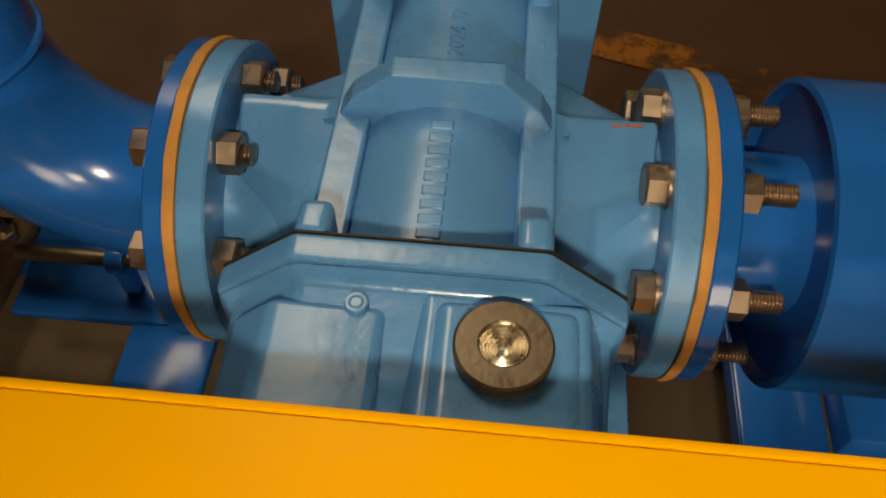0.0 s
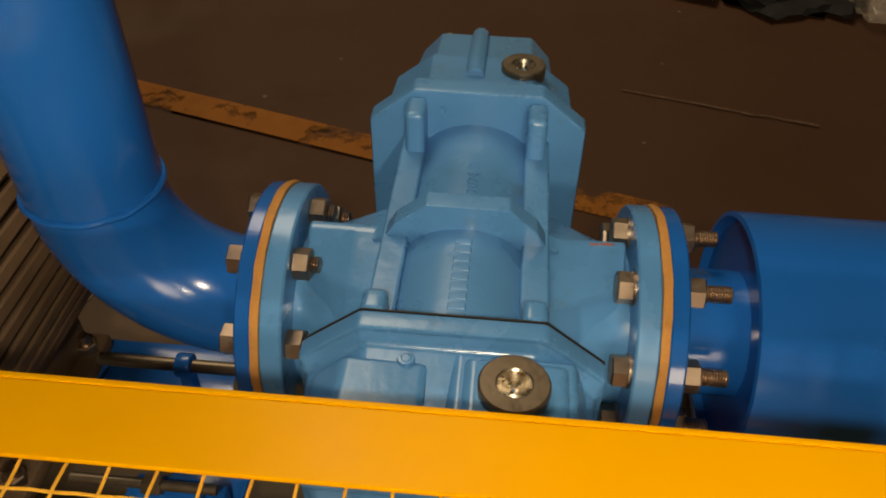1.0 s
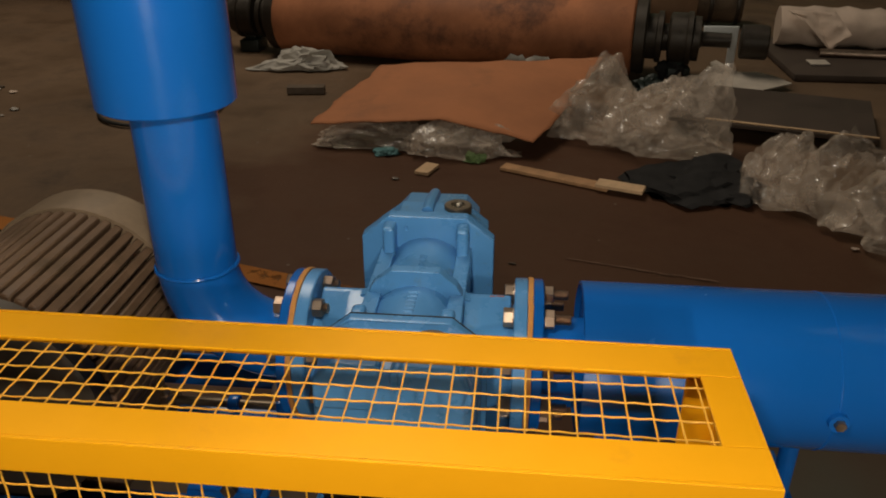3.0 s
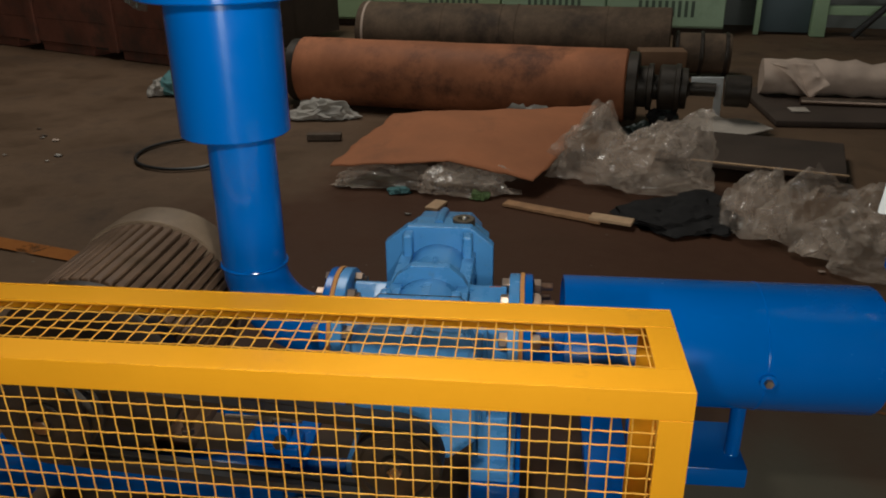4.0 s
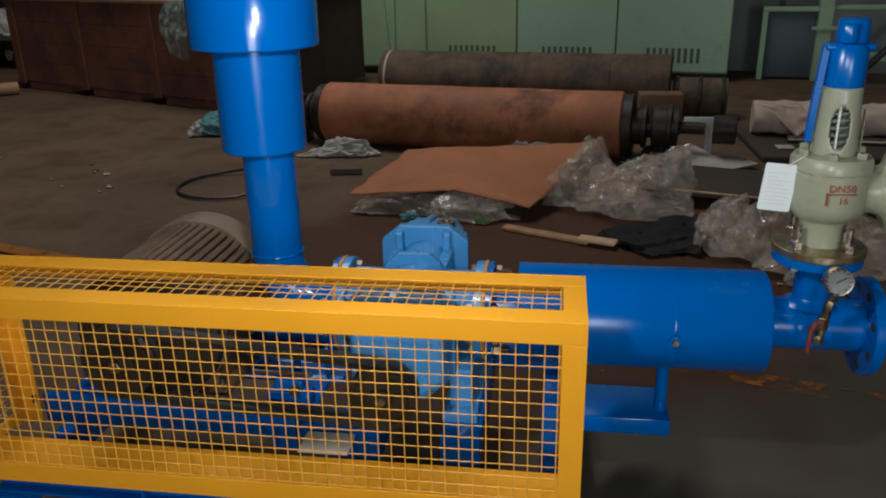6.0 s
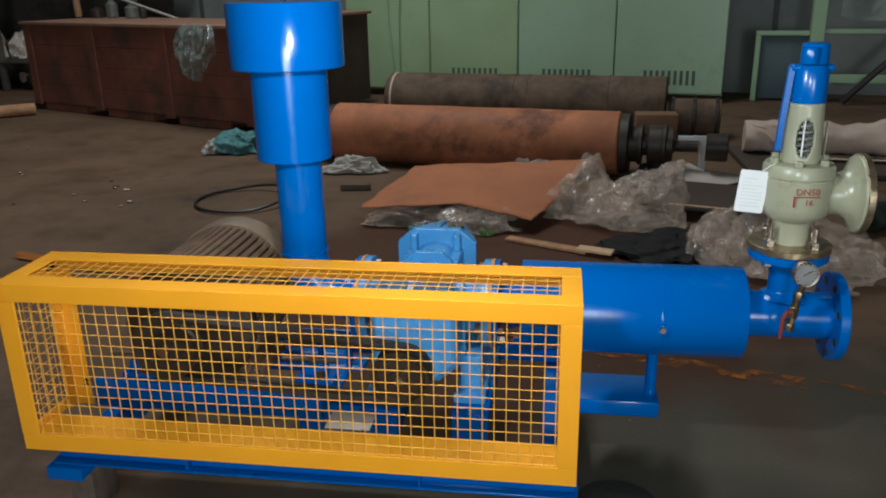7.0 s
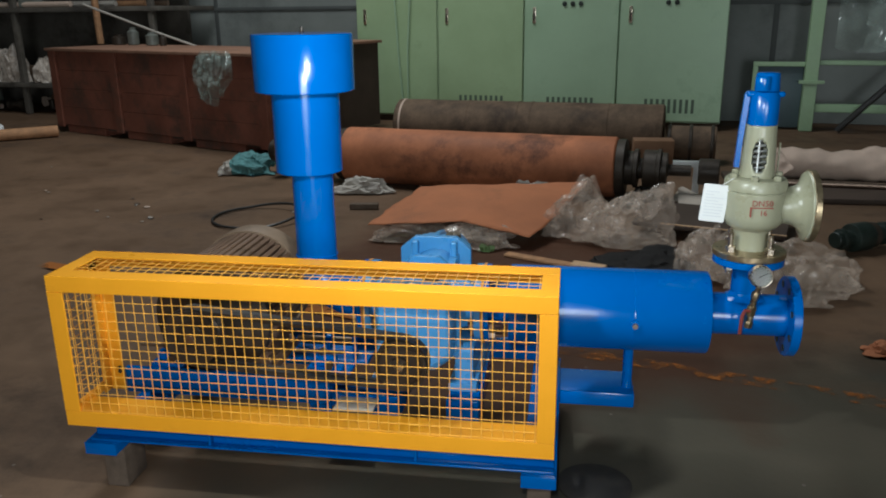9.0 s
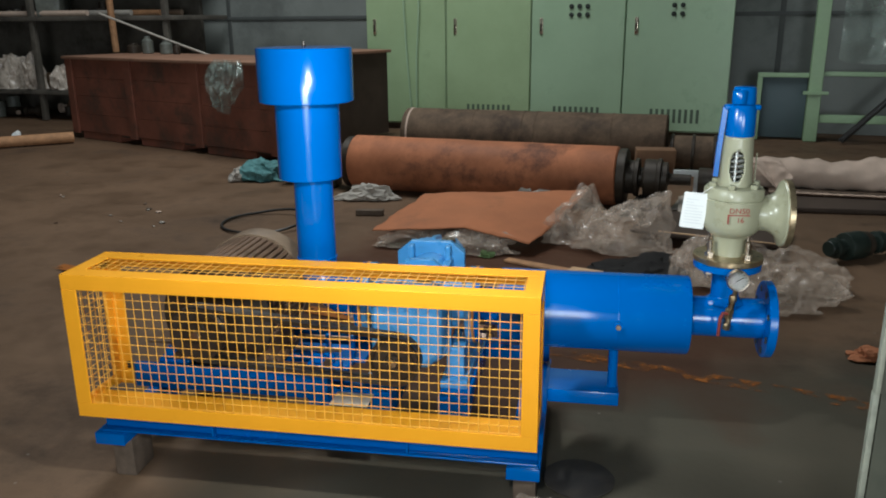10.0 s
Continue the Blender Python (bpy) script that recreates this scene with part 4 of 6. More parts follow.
# ---------- electric motor, pulleys and belts ----------
def build_motor():
    cx, cz = MX, MZ
    w = thing("electric_motor", (cx, 0.6, cz - 0.16), "grey finned electric motor with cream fan cover", "motor")
    R = MR
    bm = B()
    cyl(bm, (cx, MY0, cz), (cx, MY1, cz), R - 0.018, n=48)
    core = part("barrel", bm, M_MOTOR, w)
    nf = 54
    for k in range(nf):
        a = 2 * math.pi * k / nf
        if math.sin(a) < -0.75:
            continue
        bm = B()
        m = Matrix.Translation((cx, 0, cz)) @ Matrix.Rotation(-a, 4, "Y")
        box(bm, (R - 0.020, MY0 + 0.004, -0.0066), (R, MY1 - 0.004, 0.0066), 0.0022, 1, m)
        part("fin", bm, M_MOTOR, core)
    bm = B()
    lathe(bm, [(0.05, 0), (R - 0.01, 0.0), (R - 0.004, 0.004), (R - 0.003, 0.03), (R - 0.02, 0.034)], frame_of((cx, MY0 - 0.03, cz), (cx, MY1, cz))[0], 48)
    part("front_bell", bm, M_IRON, w, "dark cast-iron end shield")
    bm = B()
    lathe(bm, [(R + 0.004, 0.0), (R + 0.006, 0.004), (R + 0.004, 0.07), (R - 0.02, 0.085), (0.03, 0.09)], frame_of((cx, MY1 - 0.004, cz), (cx, MY1 + 1, cz))[0], 48)
    part("fan_cover", bm, M_MOTORW, w, "cream painted fan cover")
    for s in (-1, 1):
        bm = B()
        box(bm, (cx + s * 0.10 - 0.032, MY0 + 0.01, cz - 0.1615), (cx + s * 0.10 + 0.032, MY1 - 0.02, cz - 0.142), 0.004)
        box(bm, (cx + s * 0.095 - 0.018, MY0 + 0.03, cz - 0.15), (cx + s * 0.095 + 0.018, MY1 - 0.03, cz - 0.08), 0.004)
        part("foot", bm, M_MOTOR, w)
        for y in (MY0 + 0.03, MY1 - 0.045):
            bm = B()
            hexagon(bm, (cx + s * 0.118, y, cz - 0.143), (cx + s * 0.118, y, cz - 0.130), 0.019)
            cyl(bm, (cx + s * 0.118, y, cz - 0.131), (cx + s * 0.118, y, cz - 0.118), 0.006, n=12)
            part("foot_bolt", bm, M_STEEL, w)
    bm = B()
    cyl(bm, (PULL_X, 0.30, PULL_Z), (PULL_X, MY0, PULL_Z), 0.019, n=20)
    part("shaft", bm, M_HEX, w)
    # driving pulley
    p = thing("motor_pulley", (PULL_X, 0.32, PULL_Z), "dark cast-iron grooved drive pulley", "pulley")
    bm = B()
    r = PULL_R
    lathe(bm, [(0.02, 0.0), (r - 0.022, 0.003), (r - 0.012, 0.0), (r, 0.0), (r, 0.006), (r - 0.008, 0.013), (r, 0.019), (r, 0.025), (r - 0.008, 0.032), (r, 0.038), (r, 0.046), (r - 0.02, 0.046), (0.02, 0.042)], frame_of((PULL_X, 0.298, PULL_Z), (PULL_X, 1, PULL_Z))[0], 48)
    part("rim", bm, M_IRON, p)
    bm = B()
    lathe(bm, [(0.0185, -0.004), (0.034, -0.004), (0.036, -0.002), (0.036, 0.003)], frame_of((PULL_X, 0.298, PULL_Z), (PULL_X, 1, PULL_Z))[0], 32, caps=False)
    part("hub", bm, M_IRON, p)
    bm = B()
    hexagon(bm, (PULL_X, 0.300, PULL_Z), (PULL_X, 0.288, PULL_Z), 0.022)
    part("shaft_bolt", bm, M_STEEL, p)
    q = thing("blower_pulley", (BPX, 0.32, BPZ), "dark cast-iron grooved pulley on the blower shaft", "pulley")
    bm = B()
    r = BPR
    lathe(bm, [(0.012, -0.002), (0.02, -0.002), (0.022, 0.004), (r - 0.012, 0.004), (r - 0.008, 0.0), (r, 0.0), (r, 0.006), (r - 0.006, 0.013), (r, 0.019), (r, 0.025), (r - 0.006, 0.032), (r, 0.038), (r, 0.046), (r - 0.02, 0.046)], frame_of((BPX, 0.298, BPZ), (BPX, 1, BPZ))[0], 40)
    part("rim", bm, M_IRON, q)
    bm = B()
    cyl(bm, (BPX, 0.298, BPZ), (BPX, 0.40, BPZ), 0.0125, n=18)
    hexagon(bm, (BPX, 0.298, BPZ), (BPX, 0.288, BPZ), 0.017)
    part("shaft", bm, M_HEX, q)
    # belts
    ax, az, ar = PULL_X, PULL_Z, PULL_R + 0.001
    bx, bz, br = BPX, BPZ, BPR + 0.001
    dx, dz = bx - ax, bz - az
    dist = math.hypot(dx, dz)
    base = math.atan2(dz, dx)
    off = math.acos((ar - br) / dist)
    for y in (0.311, 0.330):
        bm = B()
        path = []
        for i in range(25):
            a = base + off + (2 * math.pi - 2 * off) * i / 24
            path.append((ax + ar * math.cos(a), az + ar * math.sin(a), math.cos(a), math.sin(a)))
        for i in range(17):
            a = base - off + 2 * off * i / 16
            path.append((bx + br * math.cos(a), bz + br * math.sin(a), math.cos(a), math.sin(a)))
        rings = []
        for x, z, c, s in path:
            rings.append([bm.verts.new(v) for v in ((x + c * 0.003, y - 0.0085, z + s * 0.003), (x + c * 0.003, y + 0.0085, z + s * 0.003), (x - c * 0.008, y + 0.0055, z - s * 0.008), (x - c * 0.008, y - 0.0055, z - s * 0.008))])
        for i in range(len(rings)):
            a, b = rings[i], rings[(i + 1) % len(rings)]
            for k in range(4):
                bm.faces.new((a[k], a[(k + 1) % 4], b[(k + 1) % 4], b[k]))
        bmesh.ops.recalc_face_normals(bm, faces=bm.faces[:])
        part_ob = part("drive_belt", bm, M_RUBBER)
        tagged(part_ob, "black rubber V-belt round the two pulleys", "drive belt", "V-belts of the drive")


MX, MZ, MR, MY0, MY1 = -0.125, 0.362, 0.152, 0.45, 0.68
PULL_X, PULL_R, PULL_Z = -0.122, 0.068, 0.362
BPX, BPZ, BPR = 0.372, 0.322, 0.060


# ---------- skid ----------
def build_skid():
    w = thing("skid_frame", (0.2, 0.5, BASE_Z), "blue painted steel skid frame under the blower set", "base frame")

    def member(name, lo, hi, bev=0.003):
        bm = B()
        box(bm, lo, hi, bev)
        return part(name, bm, M_BLUE, w)

    # front and rear channels, open towards the outside
    for y0, y1, s in ((0.232, 0.238, -1), (0.79, 0.796, 1)):
        member("channel_web", (-0.352, y0, 0.1305), (0.722, y1, 0.196))
        f0, f1 = (y0 - 0.022, y0) if s < 0 else (y1, y1 + 0.022)
        member("channel_flange", (-0.352, f0, 0.1305), (0.722, f1, 0.1355), 0.0015)
    for x in (-0.06, 0.42):
        member("weld_plate", (x - 0.003, 0.214, 0.1355), (x + 0.003, 0.2315, 0.18), 0.001)
    # cross feet
    for x0, x1 in ((-0.366, -0.288), (0.652, 0.728)):
        member("cross_foot", (x0, 0.206, 0.124), (x1, 0.82, 0.1295))
        member("cross_foot_side", (x0, 0.206, 0.1), (x0 + 0.005, 0.82, 0.1235), 0.001)
        member("cross_foot_side", (x1 - 0.005, 0.206, 0.1), (x1, 0.82, 0.1235), 0.001)
        member("end_plate", (x0, 0.2015, 0.098), (x1, 0.2055, 0.1285), 0.001)
    # deck rails under blower and motor
    member("blower_rail", (0.262, 0.385, 0.1305), (0.345, 0.76, 0.200))
    member("blower_rail", (0.462, 0.385, 0.1305), (0.54, 0.76, 0.200))
    member("tongue", (0.7285, 0.541, 0.129), (0.912, 0.675, 0.166))
    member("cross_tie", (0.10, 0.44, 0.135), (0.258, 0.50, 0.175))
    member("motor_beam", (-0.365, 0.400, 0.160), (0.172, 0.417, 0.228))
    member("motor_shelf", (-0.335, 0.4175, 0.17), (0.172, 0.47, 0.2))
    member("motor_beam", (-0.335, 0.64, 0.148), (0.172, 0.67, 0.2))
    member("motor_post", (0.118, 0.402, 0.1305), (0.172, 0.418, 0.1595))
    member("motor_post", (-0.335, 0.45, 0.1305), (-0.30, 0.64, 0.195))
    # belt adjusters
    for x, y in ((-0.262, 0.425), (0.145, 0.44)):
        m = B()
        box(m, (x - 0.045, y, 0.2003), (x + 0.045, y + 0.05, 0.235), 0.006)
        box(m, (x - 0.03, y + 0.01, 0.2352), (x + 0.03, y + 0.04, 0.262), 0.008)
        part("adjuster_block", m, M_BLUE, w)
        m = B()
        cyl(m, (x - 0.075, y + 0.02, 0.274), (x + 0.05, y + 0.02, 0.274), 0.0045, n=12)
        hexagon(m, (x - 0.012, y + 0.02, 0.274), (x + 0.004, y + 0.02, 0.274), 0.016)
        cyl(m, (x + 0.02, y + 0.004, 0.25), (x + 0.02, y - 0.012, 0.25), 0.007, n=12)
        hexagon(m, (x + 0.02, y - 0.002, 0.25), (x + 0.02, y - 0.014, 0.25), 0.019)
        part("adjuster_bolt", m, M_PLUG, w)
    # tensioner beside the elbow
    m = B()
    box(m, (0.01, 0.575, 0.188), (0.225, 0.645, 0.1995), 0.003)
    box(m, (0.12, 0.45, 0.188), (0.195, 0.574, 0.1995), 0.003)
    part("tension_bracket", m, M_BLUE, w)
    m = B()
    cyl(m, (0.025, 0.607, 0.245), (0.185, 0.607, 0.245), 0.0068, n=14)
    part("tension_bolt", m, M_PLUG, w)
    m = B()
    cyl(m, (0.104, 0.607, 0.245), (0.120, 0.607, 0.245), 0.0125, n=18, bevel=0.002)
    box(m, (0.105, 0.600, 0.1996), (0.119, 0.614, 0.238), 0.003)
    part("tension_clamp", m, M_BLUE, w)
    m = B()
    box(m, (0.178, 0.592, 0.1996), (0.19, 0.622, 0.262), 0.003)
    part("tension_stop", m, M_BLUE, w)
    m = B()
    box(m, (0.209, 0.300, 0.2000), (0.304, 0.368, 0.2022), 0.0005)
    part("rating_plate", m, M_PAPER, w, "pale rating plate")
    # wooden packing blocks
    for x, y in ((-0.31, 0.27), (0.69, 0.305), (-0.31, 0.74), (0.69, 0.74)):
        m = B()
        box(m, (x - 0.027, y - 0.045, 0.0), (x + 0.027, y + 0.045, 0.0995), 0.004)
        b = part("packing_block", m, M_BLOCK)
        tagged(b, "weathered grey-brown wooden packing block under the skid", "wood block", "packing blocks under the skid")


# ---------- belt guard ----------
GX0, GX1, GY0, GY1, GZ0, GZ1 = -0.381, 0.722, 0.175, 0.365, 0.187, 0.547
PITCH = 0.0222


def build_guard():
    w = thing("belt_guard", (0.17, 0.27, GZ0), "yellow painted angle-iron belt guard with woven wire mesh", "belt guard")
    t, a = 0.004, 0.037

    def bar(name, lo, hi, bev=0.0012):
        bm = B()
        box(bm, lo, hi, bev)
        return part(name, bm, M_YEL, w)

    # long angles: front and rear, top and bottom
    bar("top_front_angle", (GX0, GY0, GZ1 - a), (GX1, GY0 + t, GZ1))
    bar("top_front_leg", (GX0, GY0 + t, GZ1 - t), (GX1, GY0 + 0.047, GZ1 - 0.0003))
    bar("top_rear_angle", (GX0, GY1 - t, GZ1 - a), (GX1, GY1, GZ1))
    bar("top_rear_leg", (GX0, GY1 - 0.047, GZ1 - t), (GX1, GY1 - t, GZ1 - 0.0003))
    bar("bottom_front_angle", (GX0, GY0, GZ0), (GX1, GY0 + t, GZ0 + a))
    bar("bottom_plate", (GX0 + t + 0.0005, GY0 + t + 0.0003, GZ0 + 0.0127), (GX1 - t - 0.0005, GY0 + 0.106, GZ0 + 0.0205))
    for x0, s in ((GX0, 1), (GX1, -1)):
        e0, e1 = sorted((x0, x0 + s * a))
        d0, d1 = sorted((x0, x0 + s * t))
        bar("corner_post", (e0, GY0 - 0.0006, GZ0 + a), (e1, GY0 + t, GZ1 - a))
        bar("corner_post_leg", (d0, GY0 + t, GZ0 + 0.0120), (d1, GY0 + a, GZ1 - t))
        bar("rear_post_leg", (d0, GY1 - a, GZ0 + t), (d1, GY1 - t, GZ1 - t))
        bar("rear_post", (e0, GY1 - t, GZ0), (e1, GY1 + 0.0006, GZ1 - a))
        bar("end_top_leg", (e0, GY0 + 0.047, GZ1 - t), (e1, GY1 - 0.047, GZ1 - 0.0006))
        bar("end_top_angle", (d0, GY0 + t, GZ1 - a), (d1, GY1 - t, GZ1 - t))
        bar("end_bottom_angle", (d0, GY0 + a, GZ0 + 0.0126), (d1, GY1 - a, GZ0 + a))

    def wire_mesh(name, length):
        bm = B()
        n = max(2, int(length / PITCH) * 2)
        pts = [(length * i / n, 0.0, 0.00045 * (1 if i % 2 else -1)) for i in range(n + 1)]
        tube(bm, pts, 0.00092, 6)
        me = bpy.data.meshes.new(name)
        bm.to_mesh(me)
        bm.free()
        me.materials.append(M_WIRE)
        return me

    def panel(name, o, u, v, lu, lv):
        """Woven mesh from corner o, along the unit vectors u and v."""
        o, u, v = Vector(o), Vector(u), Vector(v)
        nrm = u.cross(v)
        h = new(name)
        h.parent = w
        off = w.location
        for length, count, along, across in ((lu, int(lv / PITCH), u, v), (lv, int(lu / PITCH), v, u)):
            me = wire_mesh("wire", length)
            other = lv if along == u else lu
            start = (other - (count - 1) * PITCH) / 2
            for i in range(count):
                p = o + across * (start + i * PITCH + random.uniform(-0.0007, 0.0007)) - off
                z = nrm * (1 if i % 2 else -1)
                ob = new("wire", me)
                ob.parent = h
                sk = random.uniform(-0.0025, 0.0025)
                ax = (along + across * sk).normalized()
                y = z.cross(ax)
                ob.matrix_local = Matrix(((ax.x, y.x, z.x, p.x), (ax.y, y.y, z.y, p.y), (ax.z, y.z, z.z, p.z), (0, 0, 0, 1)))

    panel("front_mesh", (GX0 + 0.02, GY0 + 0.007, GZ0 + 0.021), (1, 0, 0), (0, 0, 1), GX1 - GX0 - 0.04, GZ1 - GZ0 - 0.041)
    panel("top_mesh", (GX0 + 0.02, GY0 + 0.02, GZ1 - 0.007), (1, 0, 0), (0, 1, 0), GX1 - GX0 - 0.04, GY1 - GY0 - 0.04)
    panel("end_mesh", (GX0 + 0.007, GY0 + 0.02, GZ0 + 0.02), (0, 1, 0), (0, 0, 1), GY1 - GY0 - 0.04, GZ1 - GZ0 - 0.04)
    panel("end_mesh", (GX1 - 0.007, GY0 + 0.02, GZ0 + 0.02), (0, 1, 0), (0, 0, 1), GY1 - GY0 - 0.04, GZ1 - GZ0 - 0.04)
    for x, z in ((GX0 + 0.03, GZ0 + 0.05), (GX0 + 0.03, GZ0 + 0.06)):
        bm = B()
        hexagon(bm, (x, GY1 - t, z), (x, GY1 - t - 0.005, z), 0.009)
        part("guard_screw", bm, M_IRON, w)
    return w


build_guard()
build_blower()
build_intake()
build_silencer()
build_relief_valve()
build_gauge()
build_motor()
build_skid()


# ---------- hall furniture ----------
CV = 6.51                 # front of the cabinets, along the hall


def hall_part(name, bm, material, parent=None, label=""):
    bmesh.ops.transform(bm, matrix=HALL, verts=bm.verts[:])
    return part(name, bm, material, parent, label)


def hall_at(u, v, z=0.0):
    return HALL @ Vector((u, v, z))


def build_cabinets():
    edges = (-2.48, -1.62, -0.76, 0.125, 1.07)
    for i, (a, b) in enumerate(zip(edges, edges[1:])):
        enamel = M_CABY if i < 2 else M_CAB
        w = thing("control_cabinet", hall_at((a + b) / 2, CV + 0.3), "pale green enamelled control cabinet with vent slots", "cabinet", "row of control cabinets")
        bm = B()
        box(bm, (a + 0.002, CV + 0.022, 0.06), (b - 0.002, CV + 0.62, 2.15), 0.004)
        hall_part("body", bm, enamel, w)
        bm = B()
        box(bm, (a + 0.01, CV + 0.05, 0.0), (b - 0.01, CV + 0.6, 0.06))
        hall_part("plinth", bm, M_DARKBOARD, w)
        bm = B()
        box(bm, (a + 0.008, CV, 0.075), (b - 0.008, CV + 0.022, 2.135), 0.006)
        door = hall_part("door", bm, enamel, w)
        bm = B()
        hx = a + 0.10
        box(bm, (hx - 0.016, CV - 0.012, 0.95), (hx + 0.016, CV - 0.001, 1.10), 0.004)
        h = hall_part("handle_plate", bm, M_HEX, door, "bright lever handle")
        bm = B()
        box(bm, (hx - 0.008, CV - 0.022, 0.975), (hx + 0.008, CV - 0.0125, 1.045), 0.003)
        hall_part("lever", bm, M_IRON, h)
        if i > 0:
            u0 = (a + b) / 2 - 0.21
            # thin solid bars; the shade inside the vents is put into their colour
            for k in range(9):
                bm = B()
                box(bm, (u0 + k * 0.052, CV - 0.004, 0.15), (u0 + k * 0.052 + 0.026, CV - 0.0006, 0.275), 0.001, 1)
                hall_part("vent_slot", bm, M_SLOT, door)
        if i in (2, 3):
            c = (a + b) / 2 + (0.02 if i == 2 else 0.03)
            for k in range(3 if i == 2 else 2):
                for j in range(2):
                    bm = B()
                    x, z = c - 0.08 + k * 0.075, 1.20 - j * 0.075
                    cyl(bm, (x, CV + 0.001, z), (x, CV - 0.014, z), 0.022, n=16, bevel=0.003)
                    hall_part("indicator_lamp", bm, M_DARKHOLE, door)
    # cables hanging over the first cabinet
    for u0, u1, g in ((-2.08, -1.97, 0), (-1.92, -1.93, 1)):
        bm = B()
        tube(bm, [hall_at(u0, CV - 0.03, 2.1), hall_at(u0 + 0.03, CV - 0.035, 1.2), hall_at((u0 + u1) / 2, CV - 0.03, 0.7), hall_at(u1, CV - 0.03, 0.002)], 0.009, 8)
        tagged(part("hanging_cable", bm, M_CAB), "pale green cable hanging down the cabinet front", "cable", "cables on the cabinet")


def build_rack():
    w = thing("steel_rack", hall_at(1.75, 6.9), "pale green tubular steel rack against the wall", "rack")
    F = 6.72

    def bar(name, p, q, r):
        bm = B()
        a, b = Vector(p), Vector(q)
        d = b - a
        if abs(d.z) > abs(d.x):
            box(bm, (a.x - r, F - r, a.z), (a.x + r, F + r, b.z), 0.006)
        else:
            box(bm, (a.x, F - r, a.z - r), (b.x, F + r, a.z + r), 0.006)
        hall_part(name, bm, M_GREEN, w)

    bar("upright", (1.80, 0, 0), (1.80, 0, 3.2), 0.055)
    bar("upright", (1.335, 0, 0), (1.335, 0, 0.565), 0.022)
    bar("upright", (3.4, 0, 0), (3.4, 0, 3.2), 0.055)
    bar("top_rail", (1.313, 0, 0.585), (1.744, 0, 0.585), 0.02)
    bar("top_rail", (1.856, 0, 0.60), (3.34, 0, 0.60), 0.02)
    bar("shelf_rail", (1.856, 0, 0.205), (3.34, 0, 0.205), 0.035)
    bm = B()
    box(bm, (1.36, F + 0.03, 0.02), (1.74, F + 0.045, 0.56), 0.003)
    hall_part("slate_panel", bm, M_DARKWALL, w)
    bm = B()
    box(bm, (1.70, F - 0.075, 0.42), (1.91, F - 0.056, 0.45), 0.004)
    hall_part("clamp", bm, M_GREEN, w)
    # plastic sheet hung on the rack
    bm = B()
    n = 36
    g = [[None] * (n + 1) for _ in range(n + 1)]
    for i in range(n + 1):
        for j in range(n + 1):
            u, z = 1.95 + 1.2 * i / n, 0.75 + 1.2 * j / n
            d = 0.10 * smooth_noise((u * 3, 0, z * 1.6), 1.3, 4)
            g[i][j] = bm.verts.new((u + 0.05 * d, F - 0.12 + d, z + 0.06 * math.sin(5 * u) * (1 - j / n)))
    for i in range(n):
        for j in range(n):
            bm.faces.new((g[i][j], g[i + 1][j], g[i + 1][j + 1], g[i][j + 1])).smooth = True
    tagged(hall_part("plastic_sheet", bm, M_FILMB), "bluish clear plastic sheet hung over the rack", "plastic sheet")
    bm = B()
    tube(bm, [hall_at(2.05, 6.62, 0.02), hall_at(2.25, 6.60, 0.25), hall_at(2.55, 6.57, 0.58)], 0.028, 10)
    tagged(part("leaning_pipe", bm, M_HOSE), "dark pipe leaning behind the rack rail", "pipe")


